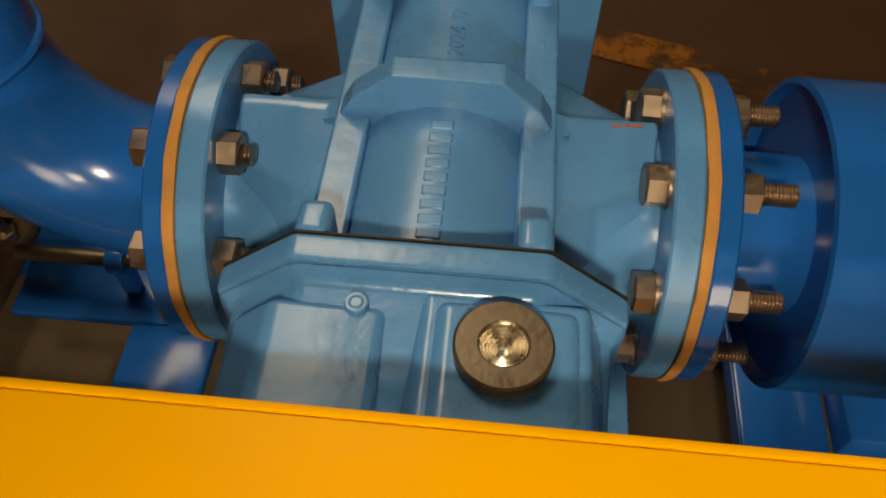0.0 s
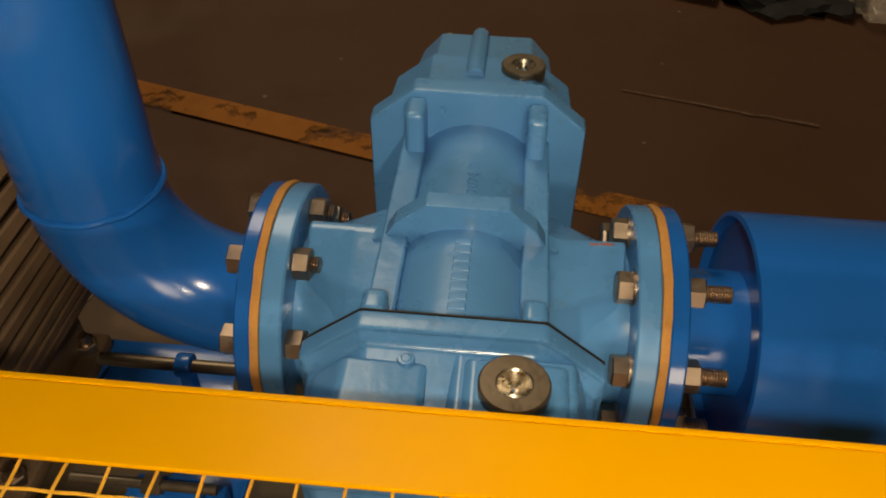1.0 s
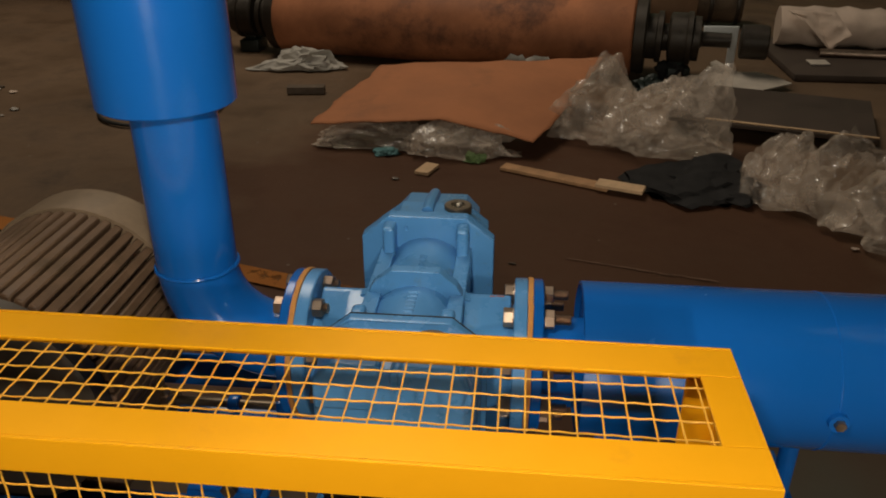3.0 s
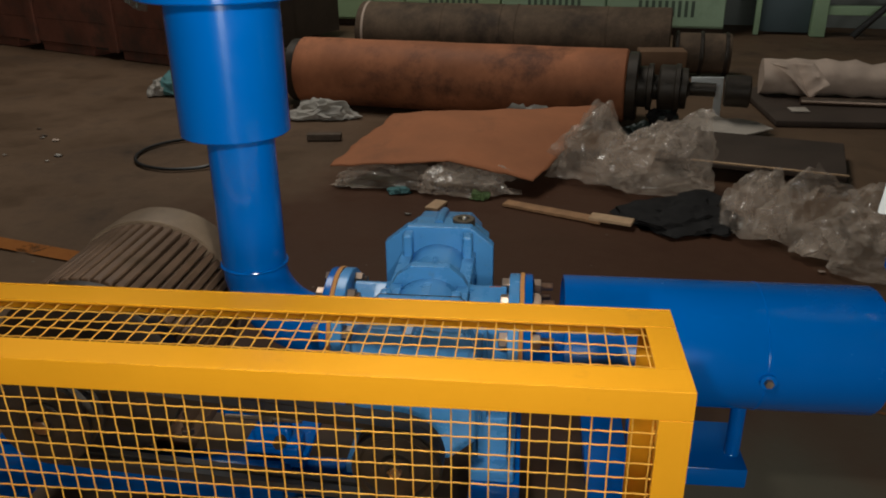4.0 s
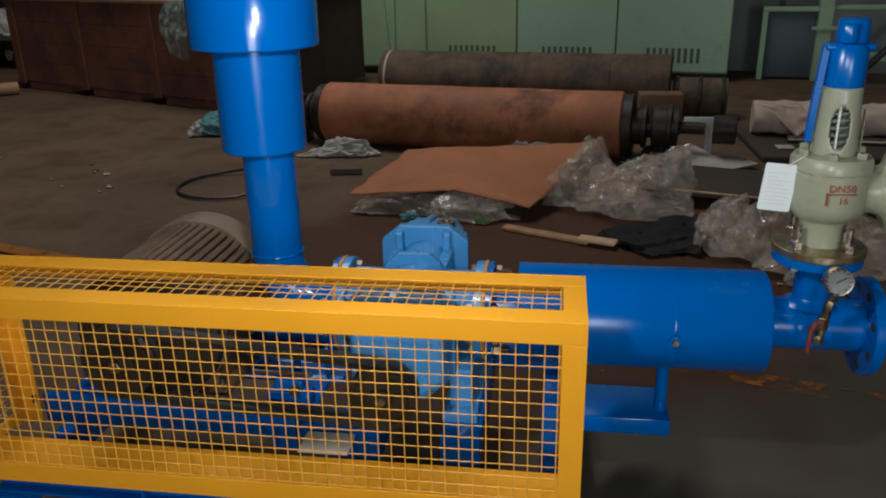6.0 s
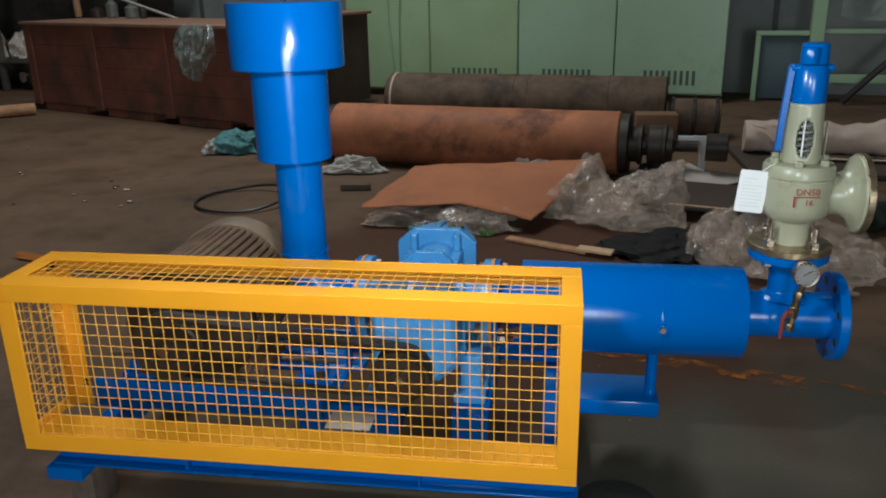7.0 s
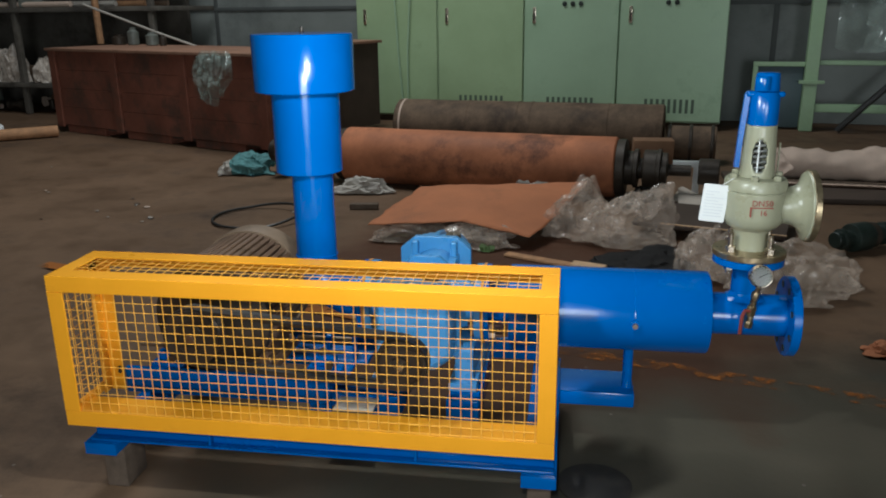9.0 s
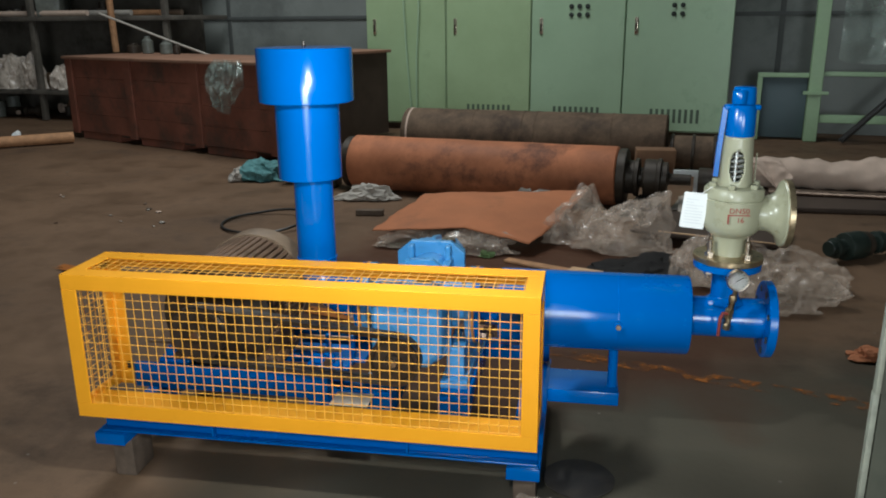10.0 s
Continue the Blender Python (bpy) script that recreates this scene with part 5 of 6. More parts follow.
def build_roller(name, p0, p1, r, material, label, group, ends=True):
    p0, p1 = Vector(p0), Vector(p1)
    d = (p1 - p0).normalized()
    w = thing(name, (p0 + p1) / 2 - Vector((0, 0, r)), label, "roller", group)
    bm = B()
    m, h = frame_of(p0, p1)
    k = 10
    prof = [(r * 0.3, 0.0), (r - 0.01, 0.0), (r, 0.008)] + [(r + 0.0015 * math.sin(i * 2.1), 0.02 + (h - 0.04) * i / k) for i in range(k + 1)] + [(r, h - 0.008), (r - 0.01, h), (r * 0.3, h)]
    lathe(bm, prof, m, 64)
    part("drum", bm, material, w)
    if not ends:
        for k in (0.02, 0.28, 0.47, 0.52, 0.80, 0.97):
            bm = B()
            q = p0 + d * (h * k)
            mm, _ = frame_of(q, q + d)
            lathe(bm, [(r - 0.002, 0), (r + 0.003, 0.002), (r + 0.003, 0.016), (r - 0.002, 0.018)], mm, 64, caps=False)
            part("strap", bm, M_BEIGE if k == 0.02 else M_BROWN, w)
    if ends:
        for p, s in ((p0, -1), (p1, 1)):
            bm = B()
            m, _ = frame_of(p, p + d * s)
            lathe(bm, [(0.163, 0.0), (0.167, 0.004), (0.167, 0.048), (0.158, 0.054), (0.10, 0.054), (0.10, 0.095), (0.114, 0.10), (0.114, 0.122), (0.06, 0.127), (0.06, 0.15)], m, 40)
            end = part("end_disc", bm, M_IRON, w)
            bm = B()
            lathe(bm, [(0.07, 0.148), (0.104, 0.153), (0.111, 0.16), (0.111, 0.225), (0.118, 0.23), (0.118, 0.25), (0.098, 0.256), (0.098, 0.285), (0.04, 0.29), (0.032, 0.30), (0.032, 0.42)], m, 32)
            part("bearing", bm, M_IRON, end)
            q = p + d * s * 0.20
            bm = B()
            box(bm, (q.x - 0.05, q.y - 0.08, 0.0), (q.x + 0.05, q.y + 0.08, 0.06), 0.006)
            box(bm, (q.x - 0.03, q.y - 0.05, 0.05), (q.x + 0.03, q.y + 0.05, 0.14), 0.01)
            part("bearing_block", bm, M_DARKGREEN, end)
            q = p + d * s * 0.46
            bm = B()
            lathe(bm, [(0.03, 0.0), (0.07, 0.0), (0.075, 0.006), (0.075, 0.11), (0.07, 0.116), (0.03, 0.116)], frame_of(q, q + d * s)[0], 28)
            part("coupling_half", bm, M_IRON, end)
    return w


def bent_sheet(name, nu, nv, shape, material, label, category, thick=0.004):
    """A sheet over a (u, v) grid; shape gives each point's place in the world."""
    bm = B()
    g = [[bm.verts.new(shape(i / nu, j / nv)) for j in range(nv + 1)] for i in range(nu + 1)]
    for i in range(nu):
        for j in range(nv):
            bm.faces.new((g[i][j], g[i + 1][j], g[i + 1][j + 1], g[i][j + 1])).smooth = True
    ob = part(name, bm, material)
    if thick:
        s = ob.modifiers.new("thickness", "SOLIDIFY")
        s.thickness, s.offset = thick, -1
    return tagged(ob, label, category)


def film_heap(at, size, seed, material, label, group="heaps of packing film", name="packing_film", category="packing film"):
    """Crumpled film: a loose bag whose skin breaks into flat facets along sharp creases, resting on the floor."""
    bm = B()
    bmesh.ops.create_icosphere(bm, subdivisions=6, radius=1.0)
    o = Vector((seed * 3.7, seed * 1.3, seed * 2.1))
    sx, sy, sz = size
    for v in bm.verts:
        p = v.co.normalized()
        k = 0.66 + 0.40 * noise.noise(p * 1.25 + o)
        w1 = p + 0.30 * noise.noise_vector(p * 1.7 + o)
        big = noise.voronoi(w1 * 1.7 + o)[0]
        mid = noise.voronoi(w1 * 3.6 - o)[0]
        fine = noise.voronoi(w1 * 8.0 + o)[0]
        q = p * (k + 0.34 * big[0] + 0.17 * mid[0] + 0.055 * fine[0]) + 0.26 * noise.noise_vector(w1 * 1.9 + o) + 0.05 * noise.noise_vector(w1 * 4.0 - o)
        z = q.z * sz if q.z > 0 else q.z * sz * 0.10
        v.co = Vector((at[0] + q.x * sx, at[1] + q.y * sy, max(0.003 if at[2] < 0.2 else at[2], at[2] + z)))
    ob = part(name, bm, material)
    return tagged(ob, label, category, group)


def crumpled(name, at, size, seed, material, label, category, group=""):
    bm = B()
    bmesh.ops.create_icosphere(bm, subdivisions=4, radius=1.0)
    o = Vector((seed * 5.1, seed * 2.3, seed))
    for v in bm.verts:
        p = v.co.normalized()
        k = 0.75 + 0.5 * noise.noise(p * 1.6 + o) + 0.35 * (0.5 - abs(noise.noise(p * 4.0 + o)))
        z = p.z * size[2] * k
        v.co = Vector((at[0] + p.x * size[0] * k, at[1] + p.y * size[1] * k, max(0.002, at[2] + (z if z > 0 else 0.1 * z))))
    for f in bm.faces:
        f.smooth = True
    return tagged(part(name, bm, material), label, category, group)


def plank(name, p0, p1, width, thick, material, label, category="plank", z=0.0, group=""):
    p0, p1 = Vector((*p0, z)), Vector((*p1, z))
    d = p1 - p0
    bm = B()
    box(bm, (0, -width / 2, 0), (d.length, width / 2, thick), min(0.002, thick / 4), 1,
        Matrix.Translation(p0) @ Matrix.Rotation(math.atan2(d.y, d.x), 4, "Z"))
    return tagged(part(name, bm, material), label, category, group)


def build_crates():
    def crate(p0, p1, depth, height, label):
        p0, p1 = Vector((*p0, 0)), Vector((*p1, 0))
        d = (p1 - p0)
        L = d.length
        m = Matrix.Translation(p0) @ Matrix.Rotation(math.atan2(d.y, d.x), 4, "Z")
        w = thing("wooden_crate", (p0 + p1) / 2, label, "crate", "long crates by the wall")
        nb = 4
        for i in range(nb):
            z0, z1 = 0.07 + (height - 0.07) * i / nb, 0.07 + (height - 0.07) * (i + 1) / nb
            bm = B()
            box(bm, (0.0, 0.022, z0 + 0.001), (L, 0.046, z1 - 0.001), 0.002, 1, m)
            part("board", bm, M_CRATE, w)
            bm = B()
            box(bm, (-0.003, 0.046, z0 + 0.003), (0.02, depth, z1 - 0.003), 0.004, 1, m)
            part("board", bm, M_CRATE, w)
        k = max(2, int(L / 0.75) + 1)
        for i in range(k):
            x = (L - 0.10) * i / (k - 1)
            bm = B()
            box(bm, (x, 0.0, 0.05), (x + 0.10, 0.022, height), 0.004, 1, m)
            part("batten", bm, M_CRATE, w)
        bm = B()
        box(bm, (-0.02, -0.02, height), (L + 0.02, depth, height + 0.025), 0.004, 1, m)
        part("lid", bm, M_LID, w)
        bm = B()
        box(bm, (0.02, 0.05, 0.05), (L - 0.02, depth - 0.02, height - 0.002), 0, 1, m)
        part("lining", bm, M_DARKBOARD, w)
        for i in range(k - 1):
            x = (L - 0.10) * (i + 0.5) / (k - 1)
            bm = B()
            box(bm, (x - 0.34, 0.03, 0.0), (x + 0.26, depth, 0.068), 0.004, 1, m)
            part("skid_runner", bm, M_CRATE, w)

    crate((-4.17, 5.78), (-1.57, 4.59), 0.9, 0.76, "long red-brown wooden crate with battens and lid")
    crate((-2.13, 5.92), (-1.33, 5.55), 0.7, 0.80, "dark red-brown wooden crate behind the roller")


def build_shelves():
    """Dark storage shelving with clutter in the far corner."""
    w = thing("storage_rack", hall_at(-6.2, 6.3), "dusty dark steel storage rack filled with parts and wrapped bundles", "rack")
    for u in (-8.3, -6.42, -4.62):
        bm = B()
        box(bm, (u - 0.03, 6.1, 0), (u + 0.03, 6.16, 2.8), 0.004)
        hall_part("post", bm, M_RACK, w)
    for z in (0.30, 1.11, 1.75):
        bm = B()
        box(bm, (-8.3, 6.08, z), (-4.5, 7.1, z + 0.05), 0.004)
        hall_part("shelf", bm, M_RACK, w)
    # sheet added to hide the wall, standing for the dark clutter behind the shelves
    bm = B()
    box(bm, (-8.3, 7.15, 0), (-4.9, 7.2, 2.9))
    hall_part("dark_backing", bm, M_RACK, w)
    rnd = random.Random(11)
    for i in range(44):
        u = -8.1 + 3.5 * rnd.random()
        z = rnd.choice((0.002, 0.352, 0.352, 0.352, 1.162))
        p = hall_at(u, 6.25 + 0.55 * rnd.random(), z)
        s = 0.05 + 0.10 * rnd.random()
        m_ = rnd.choice((M_IRON, M_DARKBOARD, M_BLOCK, M_IRON, M_BROWN, M_CLOTH, M_BEIGE, M_BOTTLE))
        bm = B()
        if i % 3 == 0:
            cyl(bm, p, p + Vector((0, 0, s * 2)), s * 0.7, n=16, bevel=0.005)
        elif i % 3 == 1:
            m = Matrix.Translation(p) @ Matrix.Rotation(rnd.uniform(0, 3), 4, "Z")
            box(bm, (-s * 1.3, -s, 0), (s * 1.3, s, s * 1.5), 0.012, 2, m)
        else:
            d = Vector((rnd.uniform(-1, 1), rnd.uniform(-0.4, 0.4), 0)).normalized()
            up = Vector((0, 0, s * 0.72))
            m, h = frame_of(p + up - d * s, p + up + d * s)
            lathe(bm, [(s * 0.3, 0), (s * 0.7, 0), (s * 0.7, h * 0.3), (s * 0.4, h * 0.32), (s * 0.4, h * 0.8), (s * 0.55, h * 0.82), (s * 0.55, h), (s * 0.2, h)], m, 20)
        tagged(part("stored_part", bm, m_), "dusty dark machine part lying on the storage rack", "machine part", "parts on the storage rack")
    for k, (u, z, su, sz) in enumerate(((-6.93, 0.352, 0.30, 0.46), (-6.60, 0.352, 0.17, 0.38), (-7.35, 0.352, 0.24, 0.36), (-6.18, 0.352, 0.12, 0.26))):
        p = hall_at(u, 6.22, z)
        film_heap(p, (su, 0.14, sz), 3 + k, M_BUNDLE, "pale parcel wrapped in crumpled plastic film on the rack", "parcels on the rack", "wrapped_parcel", "parcel")
    crumpled("paper_ball", (-4.54, 5.44, 0.03), (0.05, 0.05, 0.08), 2, M_WHITE, "crumpled white paper ball on the floor", "paper")
    # jars and small parts standing on the crate lid
    along, deep, foot = Vector((0.909, -0.416, 0)), Vector((0.416, 0.909, 0)), Vector((-4.17, 5.78, 0.7855))
    for q, r, h, m_, words in ((0.10, 0.07, 0.10, M_IRON, "dark iron ring standing on the crate lid"), (0.33, 0.055, 0.17, M_BOTTLE, "cloudy plastic jar standing on the crate lid"),
                               (0.62, 0.06, 0.13, M_BOTTLE, "dull grey-green bottle standing on the crate lid"), (0.78, 0.035, 0.10, M_IRON, "small dark tin standing on the crate lid")):
        at = foot + along * q + deep * 0.72
        bm = B()
        lathe(bm, [(r * 0.8, 0), (r, 0.006), (r, h * 0.72), (r * 0.62, h * 0.84), (r * 0.55, h * 0.86), (r * 0.55, h), (r * 0.2, h)], Matrix.Translation(at), 24)
        tagged(part("jar", bm, m_), words, "jar", "jars on the crate lid")
    for k, (u0, u1, v, m_) in enumerate(((-7.9, -5.7, 6.16, M_BEIGE), (-7.6, -5.2, 6.27, M_CLOTH), (-8.0, -4.9, 6.38, M_WOOD), (-7.2, -4.7, 6.49, M_STEEL))):
        bm = B()
        cyl(bm, hall_at(u0, v, 1.192), hall_at(u1, v + 0.04, 1.192), 0.031, n=14)
        tagged(part("stored_tube", bm, m_), "long pale tube lying on the storage rack", "tube", "tubes on the storage rack")
    # slanting wooden pole and white cord
    bm = B()
    tube(bm, [hall_at(-5.19, 5.99, 0.787), hall_at(-5.17, 5.95, 1.3), hall_at(-5.10, 5.9, 2.2)], 0.035, 10)
    tagged(part("wooden_pole", bm, M_WOOD), "weathered wooden pole standing against the rack", "pole")
    bm = B()
    tube(bm, [hall_at(-5.1, 5.7, 1.18), hall_at(-4.2, 5.65, 0.9), hall_at(-3.6, 5.6, 0.73)], 0.012, 8)
    tagged(part("rope", bm, M_CLOTH), "thin white rope stretched down to the crate", "rope")
    bm = B()
    tube(bm, [(-5.6, 4.0, 0.055), (-4.6, 4.9, 0.055), (-3.95, 5.45, 0.055)], 0.05, 14)
    tagged(part("floor_pole", bm, M_WOOD), "long bare wooden pole lying on the floor", "pole")


def torn_board(at, outline, turn, lift=0.06):
    """A flat torn piece of pale board; outline in metres about its middle."""
    m = Matrix.Translation(at) @ Matrix.Rotation(turn, 4, "Z")
    low = min(y for x, y in outline)
    bm = B()
    loft(bm, [[m @ Vector((x, y, lift * (y - low) + z)) for x, y in outline] for z in (0.0, 0.005)], smooth=False)
    tagged(part("torn_board", bm, M_PAPER, flat=True), "torn flat piece of pale board on the floor", "board scrap", "scraps on the floor")


def build_floor_clutter():
    def card(u, v):
        # a stiff board, bent where it lies over the film
        a, e, b = Vector((-0.225, 2.36, 0.085)), Vector((0.235, 2.34, 0.125)), Vector((0.572, 2.31, 0.058))
        d, c = Vector((-0.05, 2.86, 0.17)), Vector((0.84, 3.00, 0.19))
        f = a.lerp(e, u / 0.55) if u < 0.55 else e.lerp(b, (u - 0.55) / 0.45)
        p = f.lerp(d.lerp(c, u), v)
        p.z += 0.012 * smooth_noise(p, 2.5) + 0.02 * math.sin(math.pi * v) * math.sin(math.pi * u)
        p.x += 0.018 * smooth_noise(p + Vector((5, 0, 0)), 9) * (u < 0.02 or u > 0.98)
        p.y += 0.016 * smooth_noise(p + Vector((0, 7, 0)), 9) * (v < 0.02 or v > 0.98)
        return p
    bent_sheet("cardboard_sheet", 40, 24, card, M_CARD, "large brown cardboard sheet lying over packing film", "cardboard")
    film_heap((0.80, 2.56, 0.03), (0.17, 0.14, 0.25), 4, M_FILM, "upright folds of clear crumpled packing film")
    film_heap((1.03, 2.47, 0.03), (0.21, 0.17, 0.25), 1, M_FILM, "tall heap of clear crumpled packing film")
    film_heap((-0.02, 2.42, 0.01), (0.22, 0.10, 0.07), 2, M_FILM, "flat crumpled packing film under the cardboard")
    film_heap((0.30, 2.36, 0.01), (0.20, 0.10, 0.09), 6, M_FILM, "flat crumpled packing film under the cardboard")
    film_heap((1.30, 2.03, 0.02), (0.11, 0.11, 0.19), 7, M_FILM, "peaked heap of clear crumpled packing film")
    film_heap((1.60, 1.80, 0.02), (0.20, 0.17, 0.17), 3, M_FILM, "wide heap of clear crumpled packing film")
    film_heap((1.46, 1.93, 0.02), (0.15, 0.13, 0.20), 9, M_FILM, "wide heap of clear crumpled packing film")
    film_heap((1.72, 1.98, 0.02), (0.18, 0.15, 0.15), 13, M_FILM, "wide heap of clear crumpled packing film")
    film_heap((0.715, 0.215, 0.004), (0.055, 0.035, 0.05), 17, M_FILM, "small scrap of clear film beside the packing block")
    plank("wood_lath", (0.46, 2.215), (0.80, 2.06), 0.05, 0.012, M_WOOD, "thin brown wooden lath on the floor", group="offcuts on the floor")
    plank("wood_lath", (0.76, 2.07), (0.90, 2.02), 0.055, 0.012, M_PALE, "pale end of a broken wooden lath on the floor", group="offcuts on the floor", z=0.0125)
    plank("wood_offcut", (0.195, 2.125), (0.225, 2.21), 0.05, 0.012, M_PALE, "short pale wooden offcut on the floor", group="offcuts on the floor")
    plank("dark_board", (1.12, 2.87), (1.80, 2.66), 0.50, 0.016, M_DARKBOARD, "thin dark board lying on the floor", "board", z=0.0505)
    plank("wood_strip", (1.185, 2.603), (1.735, 2.433), 0.012, 0.006, M_PALE, "pale wooden strip along the edge of the dark board", "wood strip", z=0.067)
    # crumpled lumps added for the unclear dark clutter round the bearing
    crumpled("clutter_lump", (1.20, 3.40, 0.0), (0.10, 0.07, 0.09), 41, M_BLACKCLOTH, "black crumpled lump standing for clutter beside the roller bearing", "rag")
    crumpled("clutter_lump", (1.06, 3.22, 0.0), (0.09, 0.06, 0.07), 43, M_DARKGREEN, "dark green crumpled lump standing for clutter beside the roller bearing", "rag")
    plank("dark_timber", (1.25, 2.80), (1.75, 2.68), 0.12, 0.05, M_DARKBOARD, "dark timber under the thin board", "board")
    crumpled("black_cloth", (1.10, 2.12, 0.0), (0.22, 0.20, 0.08), 2, M_BLACKCLOTH, "black crumpled cloth on the floor", "cloth")
    torn_board((1.50, 3.34, 0.006), [(-0.15, -0.19), (-0.02, -0.21), (0.06, -0.14), (0.19, -0.06), (0.13, 0.02), (0.06, 0.06), (-0.02, 0.05), (-0.10, 0.19), (-0.13, 0.16)], -0.05, 0.12)
    torn_board((1.385, 3.43, 0.012), [(-0.05, -0.10), (0.02, -0.09), (0.05, 0.10), (-0.03, 0.12)], -0.2, 0.04)
    torn_board((1.90, 3.62, 0.034), [(-0.05, -0.03), (0.04, -0.04), (0.05, 0.03), (-0.04, 0.04)], 0.2)
    torn_board((1.31, 3.00, 0.004), [(-0.09, -0.03), (0.06, -0.035), (0.09, 0.01), (-0.07, 0.035)], -0.1)
    film_heap((-0.54, 3.45, 0.004), (0.19, 0.10, 0.09), 8, M_CLOTH, "crumpled pale cloth on the floor", "scraps on the floor", "cloth_scrap", "cloth")
    crumpled("paper_scrap", (0.52, 3.12, 0.0), (0.20, 0.05, 0.19), 12, M_CLOTH, "crumpled pale paper by the roller", "paper", "scraps on the floor")
    film_heap((-1.47, 3.98, 0.004), (0.17, 0.13, 0.13), 6, M_TEAL, "teal crumpled rag on the floor", "rags on the floor", "rag", "rag")
    film_heap((-1.62, 3.93, 0.004), (0.07, 0.08, 0.09), 19, M_CLOTH, "pale crumpled rag beside the teal one", "rags on the floor", "rag", "rag")
    plank("wood_scrap", (-0.50, 3.02), (-0.34, 3.04), 0.05, 0.03, M_BLOCK, "short grey wood scrap on the floor", "scrap")
    plank("wood_scrap", (1.28, 3.12), (1.42, 3.15), 0.06, 0.03, M_BLOCK, "short grey wood scrap on the floor", "scrap")
    bm = B()
    prism(bm, [(1.352, 0.160), (1.352, 0.199), (1.512, 0.199), (1.512, 0.0005), (1.474, 0.0005), (1.474, 0.160)], 3.612, 3.624, 0.002)
    tagged(part("angle_bracket", bm, M_WHITE), "small pale angle bracket standing behind the roller shaft", "bracket")
    bm = B()
    box(bm, (1.16, 4.19, 0.0), (1.425, 4.34, 0.228), 0.006)
    for v in bm.verts:
        v.co.x += 0.008 * smooth_noise(v.co, 6)
    tagged(part("cardboard_box", bm, M_BOX), "small closed brown cardboard box between the rollers", "box")
    w = thing("brown_drum", (1.6, 4.70, 0), "small dark brown drum lying behind the rollers", "drum")
    m, h = frame_of((1.425, 4.72, 0.136), (1.775, 4.665, 0.136))
    bm = B()
    lathe(bm, [(0.03, 0), (0.120, 0), (0.124, 0.004), (0.124, h - 0.004), (0.120, h), (0.03, h)], m, 40)
    body = part("shell", bm, M_BROWN, w)
    for k in (0.08, 0.5, 0.92):
        bm = B()
        lathe(bm, [(0.123, h * k - 0.012), (0.1335, h * k - 0.009), (0.1335, h * k + 0.009), (0.123, h * k + 0.012)], m, 40, caps=False)
        part("hoop", bm, M_IRON, body)
    # torn paper hanging from the wrapped roll
    def flap(u, v):
        x = 1.81 + 0.22 * u + 0.07 * v
        drop = (0.20 - 0.20 * abs(u - 0.62) * 1.5) * v
        return Vector((x, 3.925 - 0.03 * u - 0.09 * v + 0.02 * smooth_noise((u * 3, v * 3, 4), 1.4), 0.222 - 0.75 * max(0.02 * v, drop) - 0.03 * v))
    bent_sheet("torn_paper", 16, 12, flap, M_BEIGE, "torn beige wrapping paper hanging from the roll", "paper", 0.0015)
    crumpled("green_scrap", (0.36, 2.27, 0.0), (0.045, 0.03, 0.035), 21, M_GREENRAG, "small bright green crumpled scrap by the film", "scrap", "scraps on the floor")
    crumpled("green_scrap", (0.05, 2.31, 0.0), (0.05, 0.03, 0.03), 24, M_TEAL, "small dull green crumpled scrap by the film", "scrap", "scraps on the floor")
    rnd = random.Random(4)
    for i in range(26):
        x, y = rnd.choice(((0.95, 1.62), (0.3, 1.75), (-1.6, 2.9), (1.5, 2.55), (-0.4, 2.6), (-2.4, 3.4), (0.2, 3.05)))
        x, y = x + rnd.gauss(0, 0.35), y + rnd.gauss(0, 0.22)
        s = rnd.uniform(0.008, 0.022)
        crumpled("litter_scrap", (x, y, 0.0), (s, s * rnd.uniform(0.4, 0.9), s * 0.45), 30 + i, rnd.choice((M_CLOTH, M_BEIGE, M_BLOCK)), "tiny pale scrap of litter on the concrete floor", "litter", "litter on the floor")
    # hose ring
    bm = B()
    ring = [(-0.95 + 0.24 * math.cos(a), 2.74 + 0.24 * math.sin(a), 0.0085 + 0.03 * max(0, math.sin(a + 1))) for a in (2 * math.pi * i / 48 for i in range(48))]
    tube(bm, ring, 0.0075, 8, closed=True)
    tagged(part("rubber_hose", bm, M_HOSE), "thin black rubber hose ring lying on the floor", "hose")
    # flat round disc, darker than the floor
    bm = B()
    lathe(bm, [(0.086, 0.0), (0.088, 0.003), (0.088, 0.005), (0.086, 0.006)], Matrix.Translation((0.817, 0.385, 0)), 40)
    tagged(part("dark_disc", bm, M_DARKDISC), "flat round dark disc on the floor", "pad")
    # wrapped beige roll and pipes at the far side
    bm = B()
    m, h = frame_of((1.80, 4.02, 0.132), (3.7, 3.83, 0.132))
    lathe(bm, [(0.04, 0), (0.094, 0.0)] + [(0.094 + 0.005 * math.sin(i * 1.7), 0.04 * i) for i in range(1, int(h / 0.04))] + [(0.096, h), (0.04, h)], m, 40)
    for v in bm.verts:
        v.co.z = max(0.0305, v.co.z + 0.028 * smooth_noise(v.co, 4))
        v.co.y += 0.035 * smooth_noise(v.co + Vector((3, 1, 2)), 5)
    tagged(part("wrapped_roll", bm, M_BEIGE), "long roll wrapped in beige paper", "roll")
    bm = B()
    cyl(bm, (1.95, 3.775, 0.050), (3.9, 3.555, 0.050), 0.0195, n=20)
    tagged(part("steel_bar", bm, M_STEEL), "long bright steel bar lying before the wrapped roll", "bar")
    bm = B()
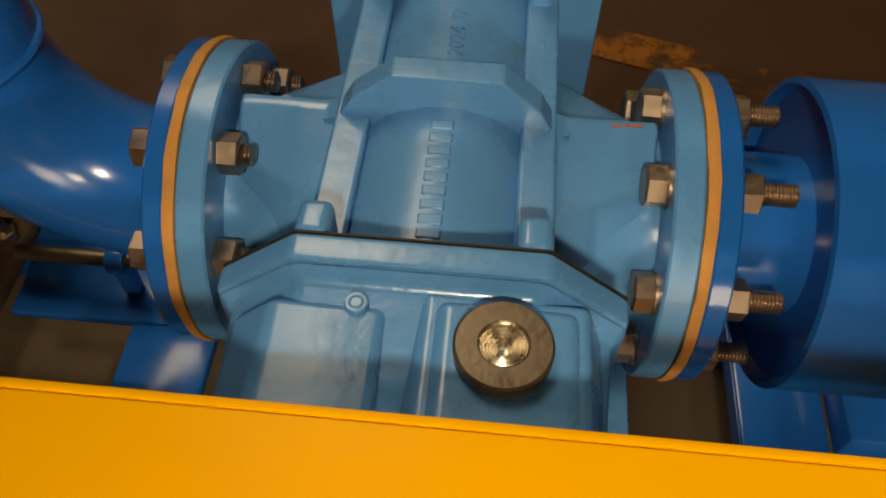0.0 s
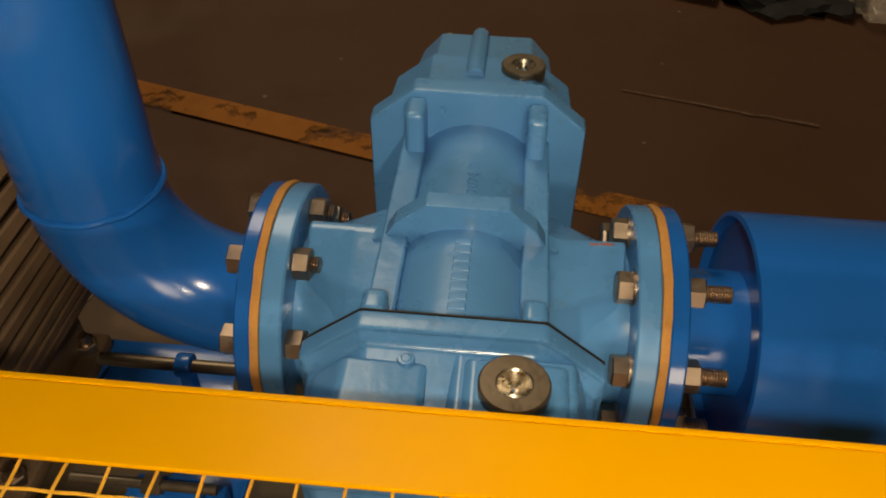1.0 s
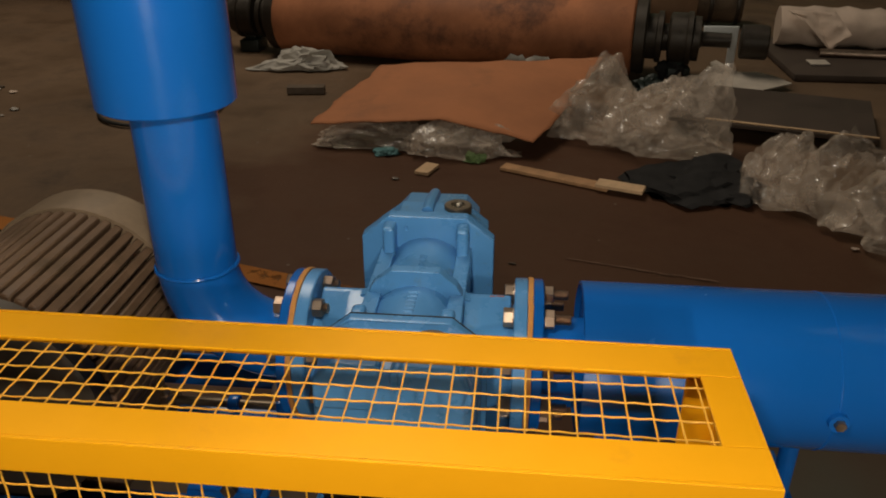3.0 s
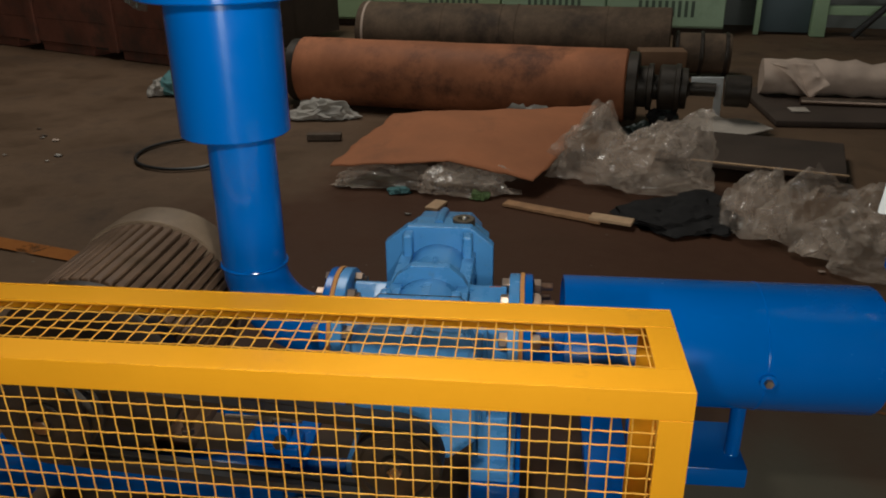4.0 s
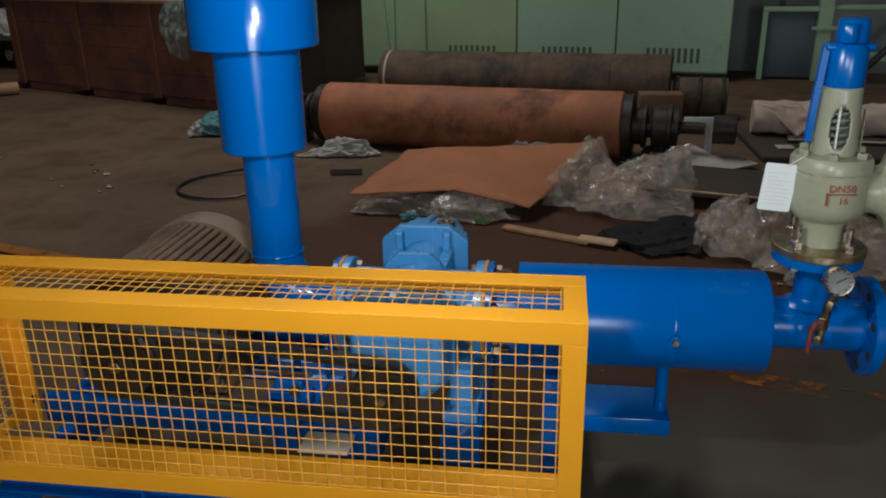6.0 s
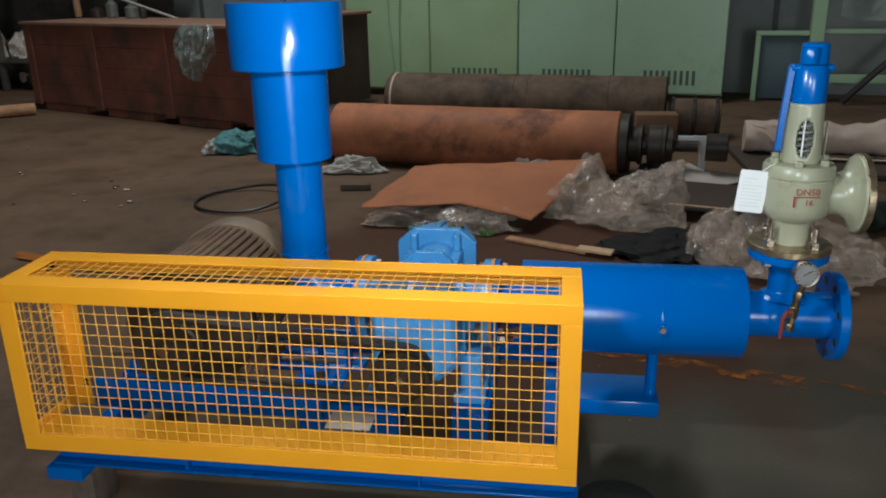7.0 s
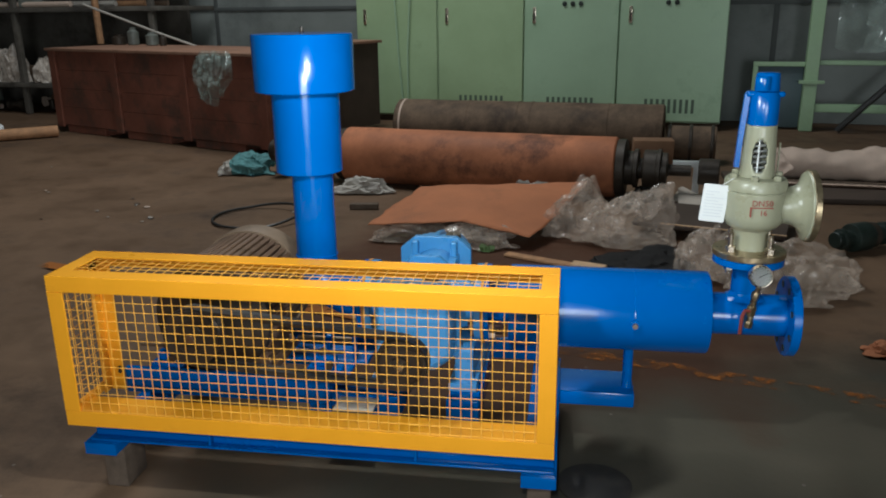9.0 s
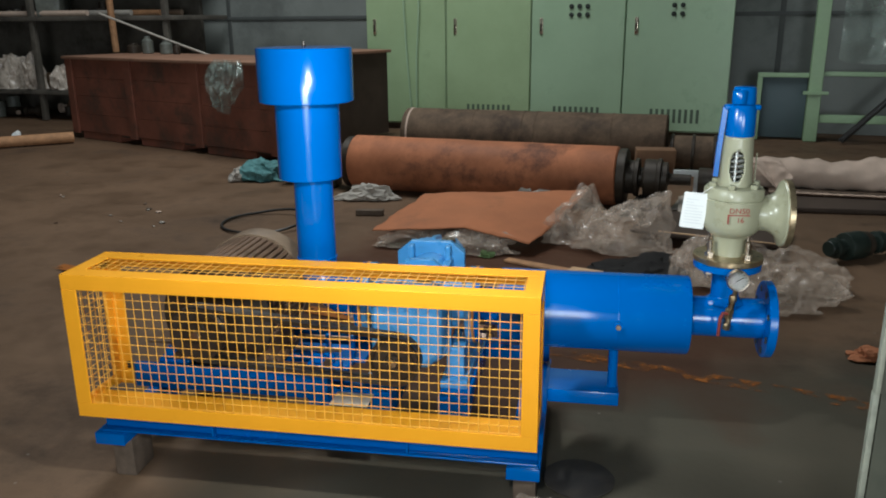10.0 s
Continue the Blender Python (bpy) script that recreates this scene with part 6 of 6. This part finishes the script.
    box(bm, (1.74, 3.42, 0.0), (3.95, 4.2, 0.03), 0.004)
    tagged(part("dark_board", bm, M_DARKBOARD), "dark sheet under the steel bar", "board")
    w = thing("pump_coupling", (2.1, 2.5, 0), "small dark green coupling lying on the floor", "coupling")
    c0, cd = Vector((1.93, 2.40, 0.066)), Vector((0.857, 0.514, 0))
    bm = B()
    m, h = frame_of(c0, c0 + cd * 0.72)
    lathe(bm, [(0.02, 0), (0.034, 0.0), (0.037, 0.004), (0.037, 0.03), (0.049, 0.034), (0.049, 0.05), (0.037, 0.054), (0.037, 0.09), (0.063, 0.096), (0.066, 0.102), (0.066, 0.19), (0.063, 0.196),
               (0.041, 0.2), (0.039, 0.28), (0.053, 0.285), (0.053, 0.32), (0.039, 0.325), (0.039, h), (0.02, h)], m, 28)
    part("body", bm, M_DARKGREEN, w)
    bm = B()
    lathe(bm, [(0.040, 0.196), (0.060, 0.198), (0.060, 0.232), (0.040, 0.234)], m, 28)
    part("clamp_ring", bm, M_IRON, w)
    # spilled plastic bag hung over the crate
    def bag(u, v):
        fold = 0.028 * math.sin(19 * u + 2.5 * v) + 0.018 * math.sin(41 * u - 3 * v) + 0.05 * smooth_noise((u * 4, v * 3, 1), 1.5)
        spread = 0.55 + 0.60 * math.sin(math.pi * min(1, 0.15 + v * 0.75))
        xx = -2.03 + (u - 0.5) * 0.36 * spread - 0.05 * v
        low = 0.33 + 0.10 * math.sin(3.1 * u + 0.4) + 0.05 * smooth_noise((u * 6, 3, 2), 1.0)
        return Vector((xx, 4.90 - 0.466 * (xx + 2.25) - 0.045 + fold * (0.4 + 0.6 * v) - 0.05 * math.sin(math.pi * v), 0.80 - low * v))
    bent_sheet("plastic_bag", 60, 36, bag, M_FILMB, "crumpled clear plastic bag hung over the crate edge", "plastic bag", 0)
    # painted steel partition beside the machine
    w = thing("steel_partition", (1.6, 0.255, 0), "grey-green painted steel partition with a pale edge", "partition")
    bm = B()
    box(bm, (1.4242, 0.250, 0.345), (1.95, 0.262, 3.0), 0.002)
    part("sheet", bm, M_PANEL, w)
    bm = B()
    box(bm, (1.4320, 0.264, 0), (1.95, 0.276, 0.3445), 0.002)
    part("kick_plate", bm, M_PANEL, w)
    bm = B()
    box(bm, (1.4120, 0.246, 0.345), (1.4238, 0.264, 3.0), 0.003)
    part("edge_strip", bm, M_EDGE, w)
    bm = B()
    box(bm, (1.4160, 0.262, 0.02), (1.4295, 0.279, 0.342), 0.003)
    part("edge_strip", bm, M_EDGE, w)
    crumpled("rag", (1.775, 1.28, 0.0), (0.09, 0.05, 0.045), 15, M_CARD, "orange-brown rag lying on the floor", "rag")


build_cabinets()
build_rack()
build_roller("rusted_roller", (-0.700, 3.775, 0.18), (1.015, 3.47, 0.18), 0.178, M_RUST, "orange-rusted steel roller with black bearing ends", "big steel rollers")
build_roller("wrapped_roller", (-0.625, 5.07, 0.203), (1.415, 4.755, 0.203), 0.20, M_BROWN, "dark brown wrapped steel roller behind the rusted one", "big steel rollers", False)
build_crates()
build_shelves()
build_floor_clutter()
